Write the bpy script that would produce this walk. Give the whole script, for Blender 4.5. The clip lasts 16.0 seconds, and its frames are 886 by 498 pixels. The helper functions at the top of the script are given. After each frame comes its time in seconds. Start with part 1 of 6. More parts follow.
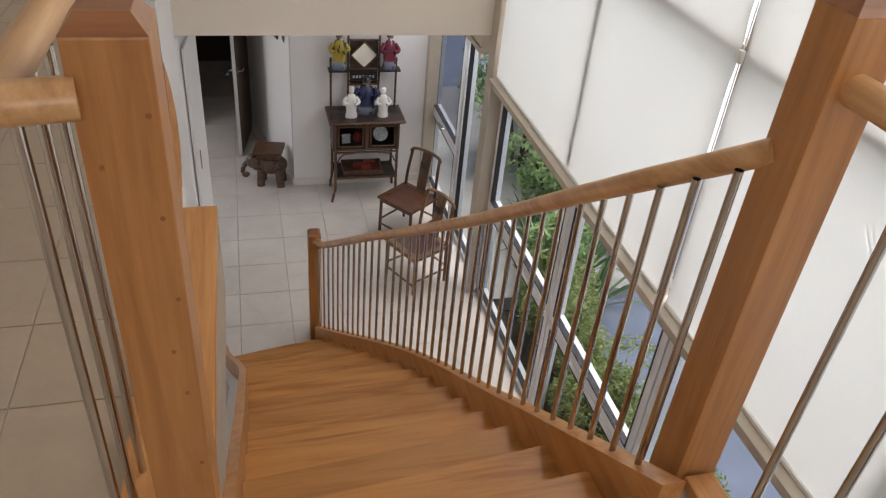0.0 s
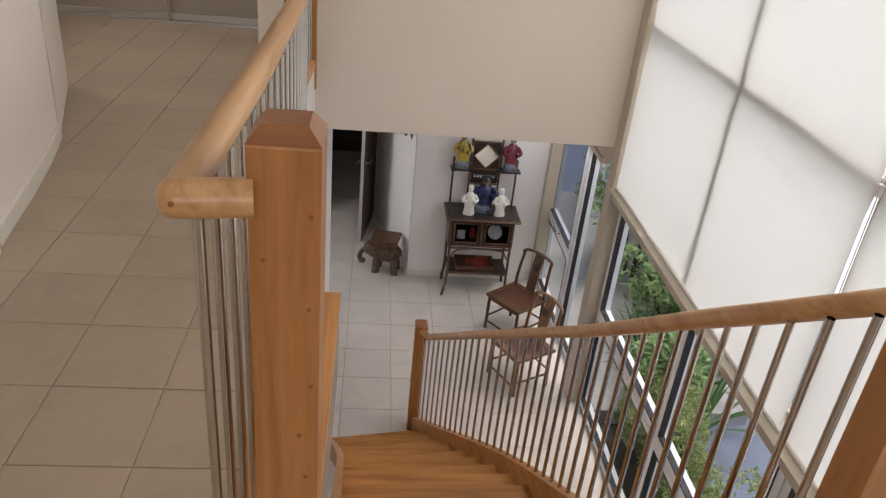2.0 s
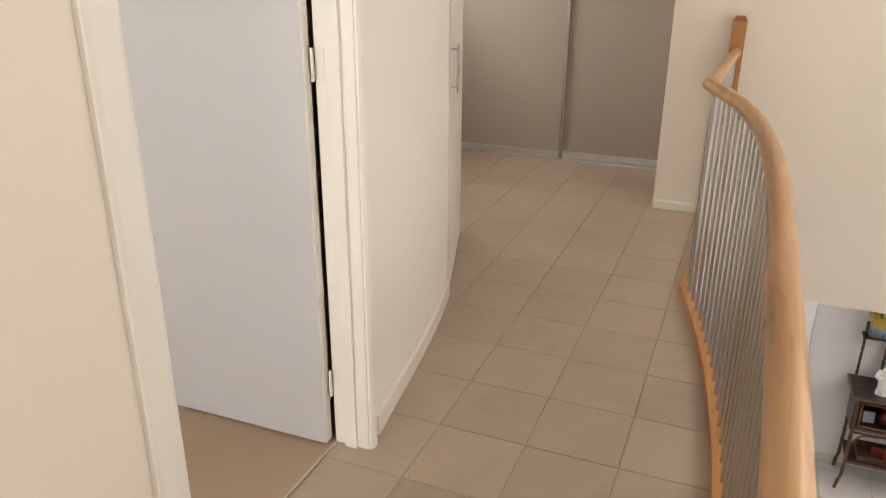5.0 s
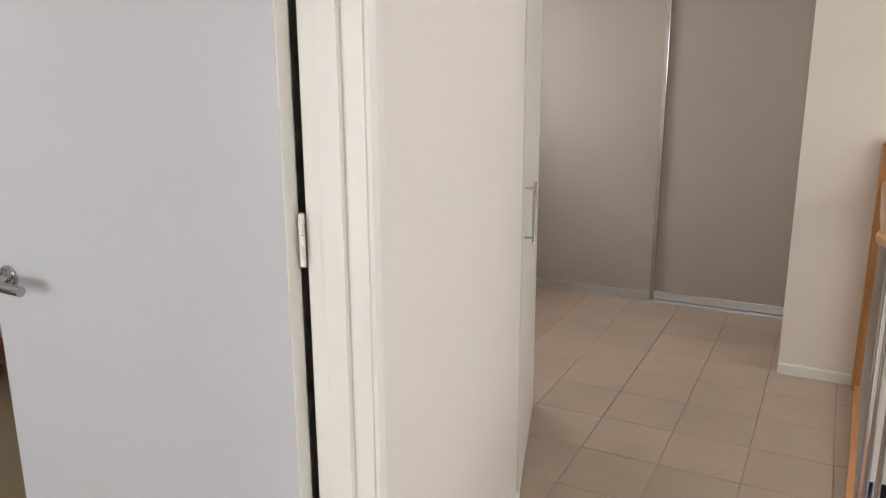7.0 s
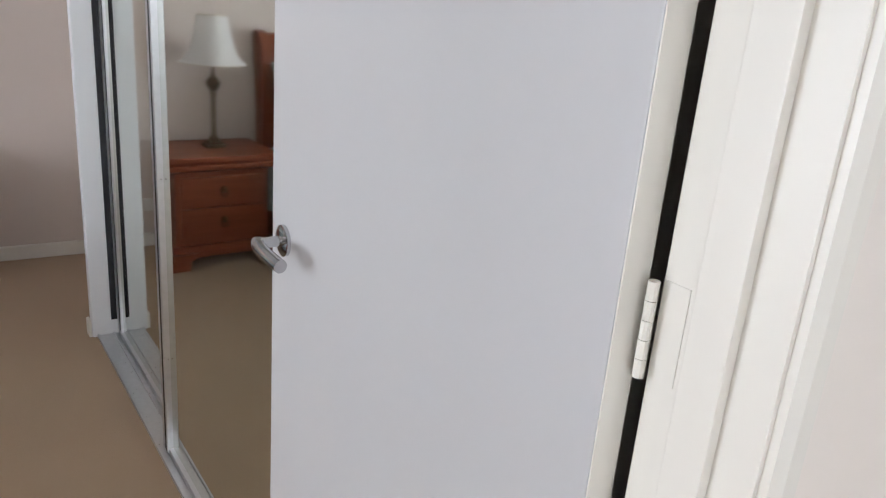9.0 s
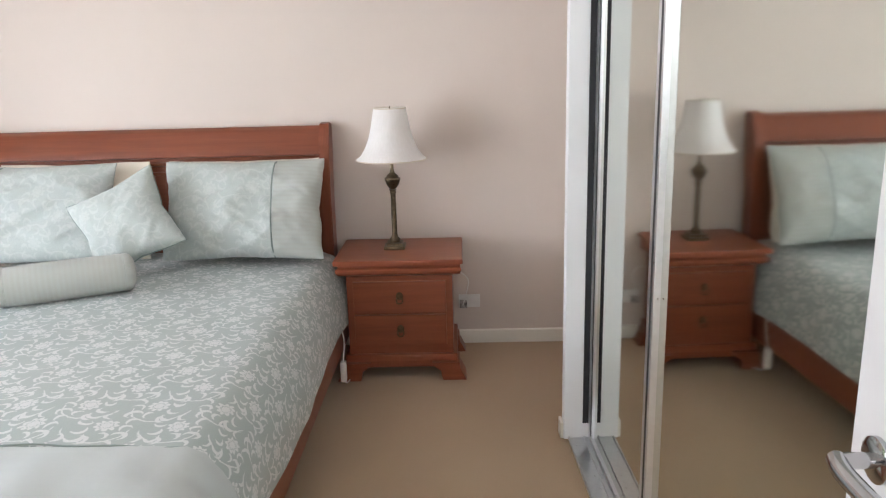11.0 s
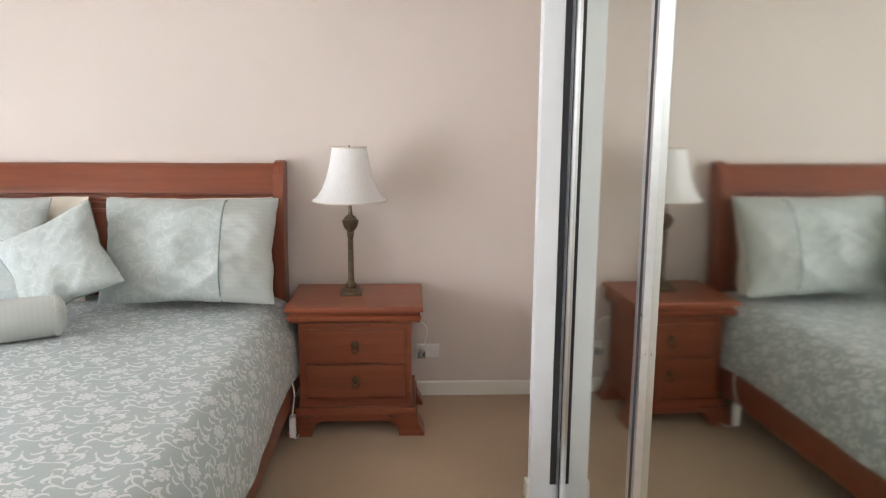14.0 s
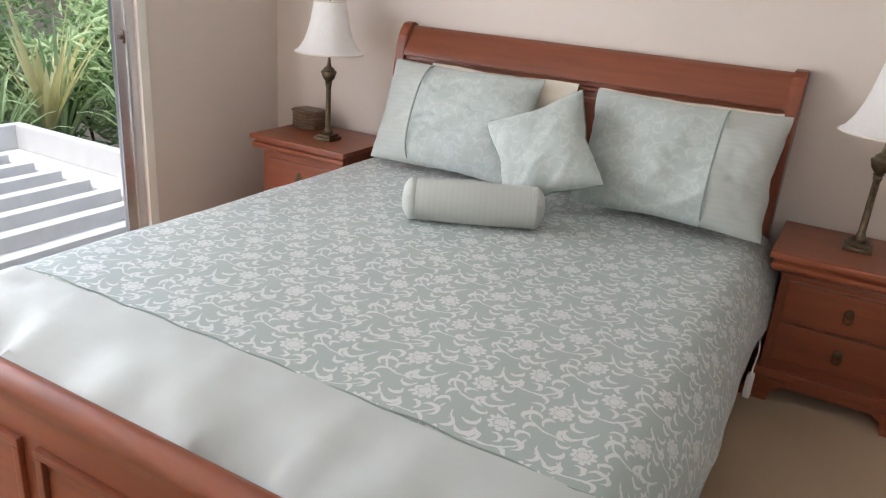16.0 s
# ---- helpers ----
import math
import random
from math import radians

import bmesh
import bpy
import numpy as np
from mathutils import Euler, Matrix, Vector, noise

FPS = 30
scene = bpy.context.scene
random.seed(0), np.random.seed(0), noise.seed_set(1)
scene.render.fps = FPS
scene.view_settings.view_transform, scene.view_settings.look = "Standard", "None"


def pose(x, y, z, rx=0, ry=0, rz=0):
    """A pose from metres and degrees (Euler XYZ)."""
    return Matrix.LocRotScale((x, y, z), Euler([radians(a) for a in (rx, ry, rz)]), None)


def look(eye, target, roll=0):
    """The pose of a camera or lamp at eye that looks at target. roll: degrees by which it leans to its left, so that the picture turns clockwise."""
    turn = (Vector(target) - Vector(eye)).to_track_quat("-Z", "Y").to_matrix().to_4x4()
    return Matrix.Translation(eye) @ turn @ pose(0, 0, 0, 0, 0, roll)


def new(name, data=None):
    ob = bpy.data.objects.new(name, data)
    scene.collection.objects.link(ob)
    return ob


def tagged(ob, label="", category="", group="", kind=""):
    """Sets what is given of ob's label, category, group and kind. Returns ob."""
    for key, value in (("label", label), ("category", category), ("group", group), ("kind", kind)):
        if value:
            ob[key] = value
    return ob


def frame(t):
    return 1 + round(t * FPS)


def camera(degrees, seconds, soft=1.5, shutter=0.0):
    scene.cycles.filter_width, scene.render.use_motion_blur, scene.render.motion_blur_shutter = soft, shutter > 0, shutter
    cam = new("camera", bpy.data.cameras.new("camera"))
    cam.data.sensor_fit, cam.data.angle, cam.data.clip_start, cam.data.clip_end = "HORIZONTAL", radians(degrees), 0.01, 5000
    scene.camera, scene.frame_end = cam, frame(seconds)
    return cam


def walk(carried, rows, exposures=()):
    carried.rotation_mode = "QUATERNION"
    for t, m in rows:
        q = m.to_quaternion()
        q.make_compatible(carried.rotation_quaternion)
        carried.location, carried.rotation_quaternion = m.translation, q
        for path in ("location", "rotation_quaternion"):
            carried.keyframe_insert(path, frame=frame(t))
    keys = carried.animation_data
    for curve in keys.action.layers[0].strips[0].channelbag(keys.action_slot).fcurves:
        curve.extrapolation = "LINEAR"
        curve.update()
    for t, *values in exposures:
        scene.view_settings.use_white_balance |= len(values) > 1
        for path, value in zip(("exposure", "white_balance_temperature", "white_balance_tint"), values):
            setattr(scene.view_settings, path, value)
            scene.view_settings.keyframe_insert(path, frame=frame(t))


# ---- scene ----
cam = camera(61.2, 16.0, soft=1.2)
PATH = [
    (0, (1.894, 3.007, 1.37), (2.366, 4.585, 0.235), 5.6),
    (0.5, (1.879, 2.99, 1.404), (2.302, 4.613, 0.313), 5.7),
    (1, (1.877, 2.984, 1.401), (2.237, 4.657, 0.366), 5.7),
    (1.5, (1.865, 2.977, 1.402), (2.154, 4.694, 0.418), 5.9),
    (2, (1.849, 2.99, 1.409), (2.05, 4.743, 0.467), 5.9),
    (2.5, (1.835, 3.04, 1.412), (1.918, 4.819, 0.5), 5.9),
    (3, (1.827, 3.118, 1.404), (1.757, 4.908, 0.516), 5.7),
    (3.2, (1.821, 3.151, 1.394), (1.678, 4.942, 0.516), 5.1),
    (3.5, (1.807, 3.186, 1.417), (1.557, 4.97, 0.548), 4.8),
    (4, (1.723, 3.311, 1.454), (1.293, 5.07, 0.61), 3.5),
    (4.4, (1.622, 3.412, 1.482), (1.064, 5.158, 0.66), 2.4),
    (4.8, (1.553, 3.550, 1.475), (0.889, 5.276, 0.71), 0.9),
    (5, (1.518, 3.624, 1.484), (0.813, 5.346, 0.748), 0.3),
    (5.2, (1.486, 3.692, 1.497), (0.742, 5.41, 0.793), -0.3),
    (7.4, (1.111, 4.575, 1.458), (0.15, 6.272, 1.011), 0.5),
    (7.6, (1.074, 4.646, 1.445), (0.067, 6.314, 0.995), 1.0),
    (8, (1.009, 4.75, 1.446), (-0.157, 6.3, 0.957), 2.2),
    (8.5, (0.873, 4.837, 1.444), (-0.485, 6.193, 0.878), 3.6),
    (9, (0.818, 4.894, 1.456), (-0.763, 5.949, 0.833), 4.8),
    (9.5, (0.769, 4.889, 1.476), (-0.984, 5.552, 0.777), 4.0),
    (10, (0.612, 4.879, 1.486), (-1.23, 5.154, 0.756), 2.4),
    (12.3, (0.404, 4.86, 1.506), (-1.56, 4.67, 1.177), -3.6),
    (12.5, (0.403, 4.846, 1.486), (-1.57, 4.704, 1.19), -3.6),
    (13, (0.404, 4.819, 1.492), (-1.578, 4.792, 1.227), -2.9),
    (13.5, (0.376, 4.798, 1.454), (-1.604, 4.871, 1.178), -1.9),
    (14, (0.275, 4.822, 1.458), (-1.691, 4.911, 1.101), 0.4),
    (14.5, (0.169, 4.813, 1.423), (-1.78, 4.823, 0.972), 2.4),
    (15, (0.097, 4.752, 1.476), (-1.81, 4.561, 0.905), 4.5),
    (15.5, (0.0, 4.599, 1.499), (-1.817, 4.085, 0.841), 5.2),
    (16, (-0.054, 4.449, 1.52), (-1.698, 3.561, 0.807), 4.5),
]
EXPOSURES = [(0, 0.24, 6500, 13), (3.0, 0.30, 6800, 15), (4.4, 0.66, 7050, 14), (5.2, 0.68, 6950, 14), (7.4, 0.62, 6050, 13), (8.5, 0.64, 5850, 13),
             (9.5, 0.98, 5850, 12), (10.0, 1.26, 5900, 12), (12.3, 1.18, 6200, 12), (14.0, 1.24, 6200, 12), (15.0, 1.38, 6150, 13), (16, 0.86, 6250, 13)]
walk(cam, [(t, look(e, g, r)) for t, e, g, r in PATH], EXPOSURES)

# ---- world, sun, large lights ----
world = bpy.data.worlds.new("world")
scene.world = world
world.use_nodes = True
wn = world.node_tree
sky = wn.nodes.new("ShaderNodeTexSky")
sky.sky_type = "NISHITA"
sky.sun_disc = False
sky.sun_elevation = radians(48)
sky.sun_rotation = radians(100)
sky.dust_density = 3.0
wn.links.new(sky.outputs[0], wn.nodes["Background"].inputs[0])
wn.nodes["Background"].inputs[1].default_value = 0.15

sun_data = bpy.data.lights.new("sun", "SUN")
sun_data.energy = 2.2
sun_data.angle = radians(36)
sun_data.color = (1.0, 0.96, 0.9)
sun = new("sun", sun_data)
sun.matrix_world = look((9, 6.5, 16), (5.0, 5.0, -2))


def area_lamp(name, eye, target, w, h, watts, color):
    d = bpy.data.lights.new(name, "AREA")
    d.shape, d.size, d.size_y, d.energy, d.color = "RECTANGLE", w, h, watts, color
    o = new(name, d)
    o.matrix_world = look(eye, target)
    return o


HALL_FILL_Z = -1.30
# daylight behind the tall blinds, in the bedroom window and in the hall window head
area_lamp("daylight_stair_window", (4.35, 5.4, 1.0), (3.0, 5.4, 0.95), 5.6, 3.2, 62, (1.0, 0.98, 0.95))
# added lamp on the room side, brightens the room but not the blinds
area_lamp("fill_inside_stair_blinds", (3.66, 5.2, 2.05), (1.6, 5.2, 0.4), 5.8, 0.7, 42, (1.0, 0.98, 0.95))
area_lamp("daylight_hall_window", (3.62, 9.35, -0.70), (2.2, 9.2, -2.3), 1.4, 0.10, 6, (0.97, 0.98, 1.0))
# added fill from the hall's unseen left side, to brighten the splayed wall
area_lamp("fill_hall_side", (-0.56, 10.3, HALL_FILL_Z), (2.0, 10.3, HALL_FILL_Z - 0.2), 1.3, 1.1, 16, (1.0, 0.99, 0.97))
area_lamp("daylight_bedroom_window", (-0.88, 1.27, 1.15), (-0.88, 4.2, 1.05), 1.66, 1.9, 32, (0.98, 0.97, 0.97))
# added fill in an unseen opening of the corridor's left wall
area_lamp("fill_corridor", (-0.98, 8.25, 1.5), (0.5, 8.25, 1.2), 1.0, 1.1, 11, (1.0, 0.98, 0.95))
# added fill in an unseen opening of the landing's back wall
area_lamp("fill_landing_back", (1.7, 0.86, 1.5), (1.7, 3.0, 0.8), 1.3, 1.1, 20, (1.0, 0.98, 0.95))

# ---- materials ----


class Mat:
    """A small node-material writer."""

    def __init__(self, name, rough=0.5, metal=0.0):
        self.m = bpy.data.materials.new(name)
        self.m.use_nodes = True
        self.t = self.m.node_tree
        self.b = self.t.nodes["Principled BSDF"]
        self.b.inputs["Roughness"].default_value = rough
        self.b.inputs["Metallic"].default_value = metal
        self.co = self.t.nodes.new("ShaderNodeTexCoord")
        self.space = "Object"

    def node(self, kind, **kw):
        n = self.t.nodes.new("ShaderNode" + kind)
        for k, v in kw.items():
            n.inputs[k.replace("_", " ")].default_value = v
        return n

    def link(self, a, b):
        self.t.links.new(a, b)

    def coords(self, scale=(1, 1, 1), rot=(0, 0, 0)):
        mp = self.t.nodes.new("ShaderNodeMapping")
        mp.inputs["Scale"].default_value = scale
        mp.inputs["Rotation"].default_value = [radians(a) for a in rot]
        self.link(self.co.outputs[self.space], mp.inputs[0])
        return mp.outputs[0]

    def noise(self, scale, detail=3.0, vec=None, rough=0.5, dist=0.0):
        n = self.node("TexNoise", Scale=scale, Detail=detail, Roughness=rough, Distortion=dist)
        self.link(vec if vec is not None else self.co.outputs[self.space], n.inputs["Vector"])
        return n.outputs["Fac"]

    def ramp(self, fac, stops):
        r = self.t.nodes.new("ShaderNodeValToRGB")
        e = r.color_ramp.elements
        while len(e) < len(stops):
            e.new(0.5)
        for el, (p, c) in zip(e, stops):
            el.position, el.color = p, (*c, 1)
        self.link(fac, r.inputs[0])
        return r.outputs[0]

    def mix(self, fac, a, b, mode="MIX"):
        n = self.t.nodes.new("ShaderNodeMix")
        n.data_type, n.blend_type = "RGBA", mode
        for sock, val in ((n.inputs[0], fac), (n.inputs[6], a), (n.inputs[7], b)):
            if hasattr(val, "is_linked"):
                self.link(val, sock)
            elif isinstance(val, tuple):
                sock.default_value = (*val, 1)
            else:
                sock.default_value = val
        return n.outputs[2]

    def math(self, op, a, b=0.0, c=0.0):
        n = self.t.nodes.new("ShaderNodeMath")
        n.operation = op
        for sock, val in zip(n.inputs, (a, b, c)):
            if hasattr(val, "is_linked"):
                self.link(val, sock)
            else:
                sock.default_value = val
        return n.outputs[0]

    def color(self, c):
        if hasattr(c, "is_linked"):
            self.link(c, self.b.inputs["Base Color"])
        else:
            self.b.inputs["Base Color"].default_value = (*c, 1)

    def rough(self, fac, lo, hi):
        r = self.t.nodes.new("ShaderNodeMapRange")
        r.inputs[3].default_value, r.inputs[4].default_value = lo, hi
        self.link(fac, r.inputs[0])
        self.link(r.outputs[0], self.b.inputs["Roughness"])

    def bump(self, fac, strength, dist=0.01):
        n = self.node("Bump", Strength=strength, Distance=dist)
        self.link(fac, n.inputs["Height"])
        self.link(n.outputs[0], self.b.inputs["Normal"])
        return self


def scaled(c, k):
    return tuple(min(1.0, v * k) for v in c)


def paint(name, c, rough=0.55, bump=0.04, vary=0.04):
    m = Mat(name, rough)
    big = m.noise(0.9, 3.0)
    m.color(m.ramp(big, [(0.3, scaled(c, 1 - vary)), (0.7, scaled(c, 1 + vary * 0.5))]))
    m.bump(m.noise(260.0, 2.0), bump, 0.002)
    m.rough(m.noise(6.0), rough - 0.06, rough + 0.08)
    return m.m


def wood(name, dark, mid, light, along=(0, 1, 0), scale=1.0, rough=0.35, grain=14.0, strength=1.0, vary=0.14):
    """Timber with its grain along one axis of the object."""
    m = Mat(name, rough)
    s = tuple((0.9 if a else grain) * scale for a in along)
    v = m.coords(s)
    g = m.noise(2.2, 6.0, v, 0.62, 0.6)
    fine = m.noise(9.0, 4.0, v, 0.7)
    info = m.t.nodes.new("ShaderNodeObjectInfo")
    base = m.ramp(g, [(0.28, dark), (0.5, mid), (0.74, light)])
    shade = m.math("MULTIPLY_ADD", info.outputs["Random"], vary, 1.0 - vary / 2)
    fineshade = m.math("MULTIPLY_ADD", fine, 0.25 * strength, 1.0 - 0.13 * strength)
    tone = m.t.nodes.new("ShaderNodeCombineColor")
    both = m.math("MULTIPLY", shade, fineshade)
    for i in range(3):
        m.link(both, tone.inputs[i])
    m.color(m.mix(1.0, base, tone.outputs[0], "MULTIPLY"))
    m.rough(fine, rough - 0.05, rough + 0.12)
    m.bump(fine, 0.05, 0.002)
    return m.m


def plain(name, c, rough=0.5, metal=0.0, vary=0.08, scale=30.0, bump=0.0):
    m = Mat(name, rough, metal)
    n = m.noise(scale, 4.0)
    m.color(m.ramp(n, [(0.3, scaled(c, 1 - vary)), (0.7, scaled(c, 1 + vary))]))
    m.rough(n, max(0.02, rough - 0.06), rough + 0.06)
    if bump:
        m.bump(n, bump, 0.004)
    return m.m


def tile_mat(name, c, rough):
    m = Mat(name, rough)
    info = m.t.nodes.new("ShaderNodeObjectInfo")
    add = m.t.nodes.new("ShaderNodeVectorMath")
    add.operation = "MULTIPLY_ADD"
    m.link(info.outputs["Location"], add.inputs[0])
    add.inputs[1].default_value = (1.0, 1.0, 1.0)
    m.link(m.co.outputs["Object"], add.inputs[2])
    cloud = m.noise(3.2, 5.0, add.outputs[0], 0.6, 0.8)
    speck = m.noise(40.0, 3.0, add.outputs[0], 0.6)
    base = m.ramp(cloud, [(0.25, scaled(c, 0.90)), (0.5, c), (0.75, scaled(c, 1.08))])
    k = m.math("MULTIPLY_ADD", info.outputs["Random"], 0.08, 0.94)
    k = m.math("MULTIPLY", k, m.math("MULTIPLY_ADD", speck, 0.12, 0.94))
    cc = m.t.nodes.new("ShaderNodeCombineColor")
    for i in range(3):
        m.link(k, cc.inputs[i])
    m.color(m.mix(1.0, base, cc.outputs[0], "MULTIPLY"))
    m.rough(cloud, rough - 0.05, rough + 0.1)
    m.bump(speck, 0.05, 0.002)
    return m.m


def carpet_mat():
    m = Mat("carpet", 0.95)
    big = m.noise(1.3, 3.0)
    fibre = m.noise(420.0, 2.0)
    base = m.ramp(big, [(0.3, (0.42, 0.29, 0.175)), (0.7, (0.49, 0.345, 0.215))])
    m.color(m.mix(m.math("MULTIPLY", fibre, 0.5), base, (0.29, 0.195, 0.115)))
    m.bump(fibre, 0.5, 0.006)
    m.b.inputs["Sheen Weight"].default_value = 0.25
    return m.m


def damask_mat(name, ground_c, cream_c, upright=False, size=1.0, folds=0.25):
    """Satin woven with blossoms, feathered leaves and curling tendrils on a half-drop repeat."""
    m = Mat(name, 0.52 if upright else 0.38)
    m.b.inputs["Specular IOR Level"].default_value = 0.45 if upright else 0.7
    sp = m.t.nodes.new("ShaderNodeSeparateXYZ")
    m.link(m.co.outputs["Object"], sp.inputs[0])
    cb = m.t.nodes.new("ShaderNodeCombineXYZ")
    m.link(sp.outputs[1], cb.inputs[0])
    m.link(sp.outputs[2 if upright else 0], cb.inputs[1])
    if not upright:
        side = m.math("SUBTRACT", sp.outputs[1], 3.27)
        fall = m.math("MAXIMUM", m.math("SUBTRACT", 0.575, sp.outputs[2]), 0.0)
        m.link(m.math("MULTIPLY_ADD", m.math("SIGN", side), fall, side), cb.inputs[0])
    co = cb.outputs[0]
    for scale, amount in ((4.0, 0.05), (22.0, 0.016), (90.0, 0.007)):
        warp = m.node("TexNoise", Scale=scale, Detail=1.0)
        m.link(co, warp.inputs["Vector"])
        off = m.t.nodes.new("ShaderNodeVectorMath")
        off.operation = "MULTIPLY_ADD"
        m.link(warp.outputs["Color"], off.inputs[0])
        off.inputs[1].default_value = (amount, amount, 0)
        m.link(co, off.inputs[2])
        co = off.outputs[0]
    sx = m.t.nodes.new("ShaderNodeSeparateXYZ")
    m.link(co, sx.inputs[0])

    def cell(value, width, shift):
        """Distance from the middle of the nearest repeat."""
        w = m.math("ADD", m.math("DIVIDE", value, width * size), shift)
        return m.math("MULTIPLY", m.math("SUBTRACT", m.math("FRACT", w), 0.5), width)

    def reach(x, y, cx, cy):
        dx, dy = m.math("SUBTRACT", x, cx), m.math("SUBTRACT", y, cy)
        return m.math("SQRT", m.math("MULTIPLY_ADD", dx, dx, m.math("MULTIPLY", dy, dy)))

    total = None
    for shift, flip in ((0.0, 1), (0.5, -1)):
        x, y = cell(sx.outputs[0], 0.25, shift), cell(sx.outputs[1], 0.31, shift)
        if flip < 0:
            x = m.math("MULTIPLY", x, -1.0)
        dist = reach(x, y, 0.0, 0.0)
        ang = m.math("ARCTAN2", y, x)
        petal = m.math("ABSOLUTE", m.math("COSINE", m.math("MULTIPLY", ang, 4.5)))
        shape = m.math("LESS_THAN", dist, m.math("MULTIPLY_ADD", petal, 0.015, 0.027))
        vein = m.math("LESS_THAN", m.math("ABSOLUTE", m.math("SUBTRACT", dist, m.math("MULTIPLY_ADD", petal, 0.006, 0.017))), 0.0017)
        shape = m.math("SUBTRACT", shape, m.math("MULTIPLY", shape, vein))
        # leaves: crescents, each a disc bitten by another
        for deg, far, r, bite, turn in ((10, 0.074, 0.025, 0.0125, 60), (44, 0.090, 0.028, 0.014, 110), (80, 0.070, 0.022, 0.012, 150), (116, 0.104, 0.027, 0.013, 190), (152, 0.078, 0.024, 0.013, 230),
                                        (196, 0.074, 0.023, 0.0125, 270), (230, 0.098, 0.029, 0.014, 300), (264, 0.072, 0.023, 0.012, 350), (300, 0.106, 0.027, 0.013, 20), (334, 0.086, 0.025, 0.013, 50)):
            cx, cy = far * math.cos(radians(deg)), far * math.sin(radians(deg))
            bx, by = cx + bite * math.cos(radians(turn)), cy + bite * math.sin(radians(turn))
            leaf = m.math("MULTIPLY", m.math("LESS_THAN", reach(x, y, cx, cy), r), m.math("GREATER_THAN", reach(x, y, bx, by), r * 0.93))
            shape = m.math("MAXIMUM", shape, leaf)
        # tendril winding out from the blossom
        wind = m.math("SUBTRACT", dist, m.math("MULTIPLY_ADD", ang, 0.0145, 0.088))
        tendril = m.math("MULTIPLY", m.math("LESS_THAN", m.math("ABSOLUTE", wind), 0.0030), m.math("GREATER_THAN", ang, 0.2))
        shape = m.math("MAXIMUM", shape, tendril)
        total = shape if total is None else m.math("MAXIMUM", total, shape)
    thread = m.noise(300.0, 2.0, m.coords((1, 4, 1)))
    ground = m.ramp(thread, [(0.3, scaled(ground_c, 0.9)), (0.7, scaled(ground_c, 1.08))])
    cream = m.ramp(thread, [(0.3, scaled(cream_c, 0.92)), (0.7, scaled(cream_c, 1.06))])
    m.color(m.mix(total, ground, cream))
    fold = m.noise(7.0, 3.0)
    m.bump(m.math("MULTIPLY_ADD", fold, 1.0, m.math("MULTIPLY", total, 0.05)), folds, 0.02)
    m.b.inputs["Sheen Weight"].default_value = 0.2
    return m.m


def satin_mat(name, c, ribs=0.0, axis=1):
    """Plain satin; with ribs, woven bands across one axis."""
    m = Mat(name, 0.58)
    folds = m.noise(6.0, 3.0)
    tone = m.ramp(m.noise(3.0, 2.0), [(0.3, scaled(c, 0.93)), (0.7, scaled(c, 1.05))])
    h = folds
    if ribs:
        sep = m.t.nodes.new("ShaderNodeSeparateXYZ")
        m.link(m.co.outputs["Object"], sep.inputs[0])
        wave = m.math("SINE", m.math("MULTIPLY_ADD", folds, 1.2, m.math("MULTIPLY", sep.outputs[axis], ribs)))
        tone = m.mix(m.math("MULTIPLY_ADD", wave, 0.09, 0.12), tone, (c[0] * 0.86, c[1] * 0.78, c[2] * 0.70))
        h = m.math("MULTIPLY_ADD", wave, 0.012, folds)
    m.color(tone)
    m.bump(h, 0.22, 0.03)
    m.b.inputs["Sheen Weight"].default_value = 0.2
    return m.m


def glass_mat(name, tint=(0.96, 0.98, 0.97)):
    m = Mat(name, 0.02)
    m.color(tint)
    m.b.inputs["Transmission Weight"].default_value = 1.0
    m.b.inputs["IOR"].default_value = 1.03
    return m.m


def blind_mat():
    m = Mat("blind_fabric", 0.9)
    weave = m.noise(500.0, 2.0)
    c = m.ramp(weave, [(0.3, (0.69, 0.70, 0.69)), (0.7, (0.77, 0.78, 0.77))])
    m.color(c)
    m.bump(m.noise(2.5, 2.0), 0.15, 0.03)
    tr = m.t.nodes.new("ShaderNodeBsdfTranslucent")
    m.link(c, tr.inputs[0])
    mx = m.t.nodes.new("ShaderNodeMixShader")
    mx.inputs[0].default_value = 0.08
    out = m.t.nodes["Material Output"]
    m.link(m.b.outputs[0], mx.inputs[1])
    m.link(tr.outputs[0], mx.inputs[2])
    m.link(mx.outputs[0], out.inputs[0])
    return m.m


def shade_mat():
    m = Mat("lampshade_fabric", 0.85)
    c = m.ramp(m.noise(120.0, 2.0, m.coords((1, 1, 0.1))), [(0.3, (0.92, 0.91, 0.89)), (0.7, (0.96, 0.95, 0.94))])
    m.color(c)
    tr = m.t.nodes.new("ShaderNodeBsdfTranslucent")
    m.link(c, tr.inputs[0])
    mx = m.t.nodes.new("ShaderNodeMixShader")
    mx.inputs[0].default_value = 0.36
    m.link(m.b.outputs[0], mx.inputs[1])
    m.link(tr.outputs[0], mx.inputs[2])
    m.link(mx.outputs[0], m.t.nodes["Material Output"].inputs[0])
    return m.m


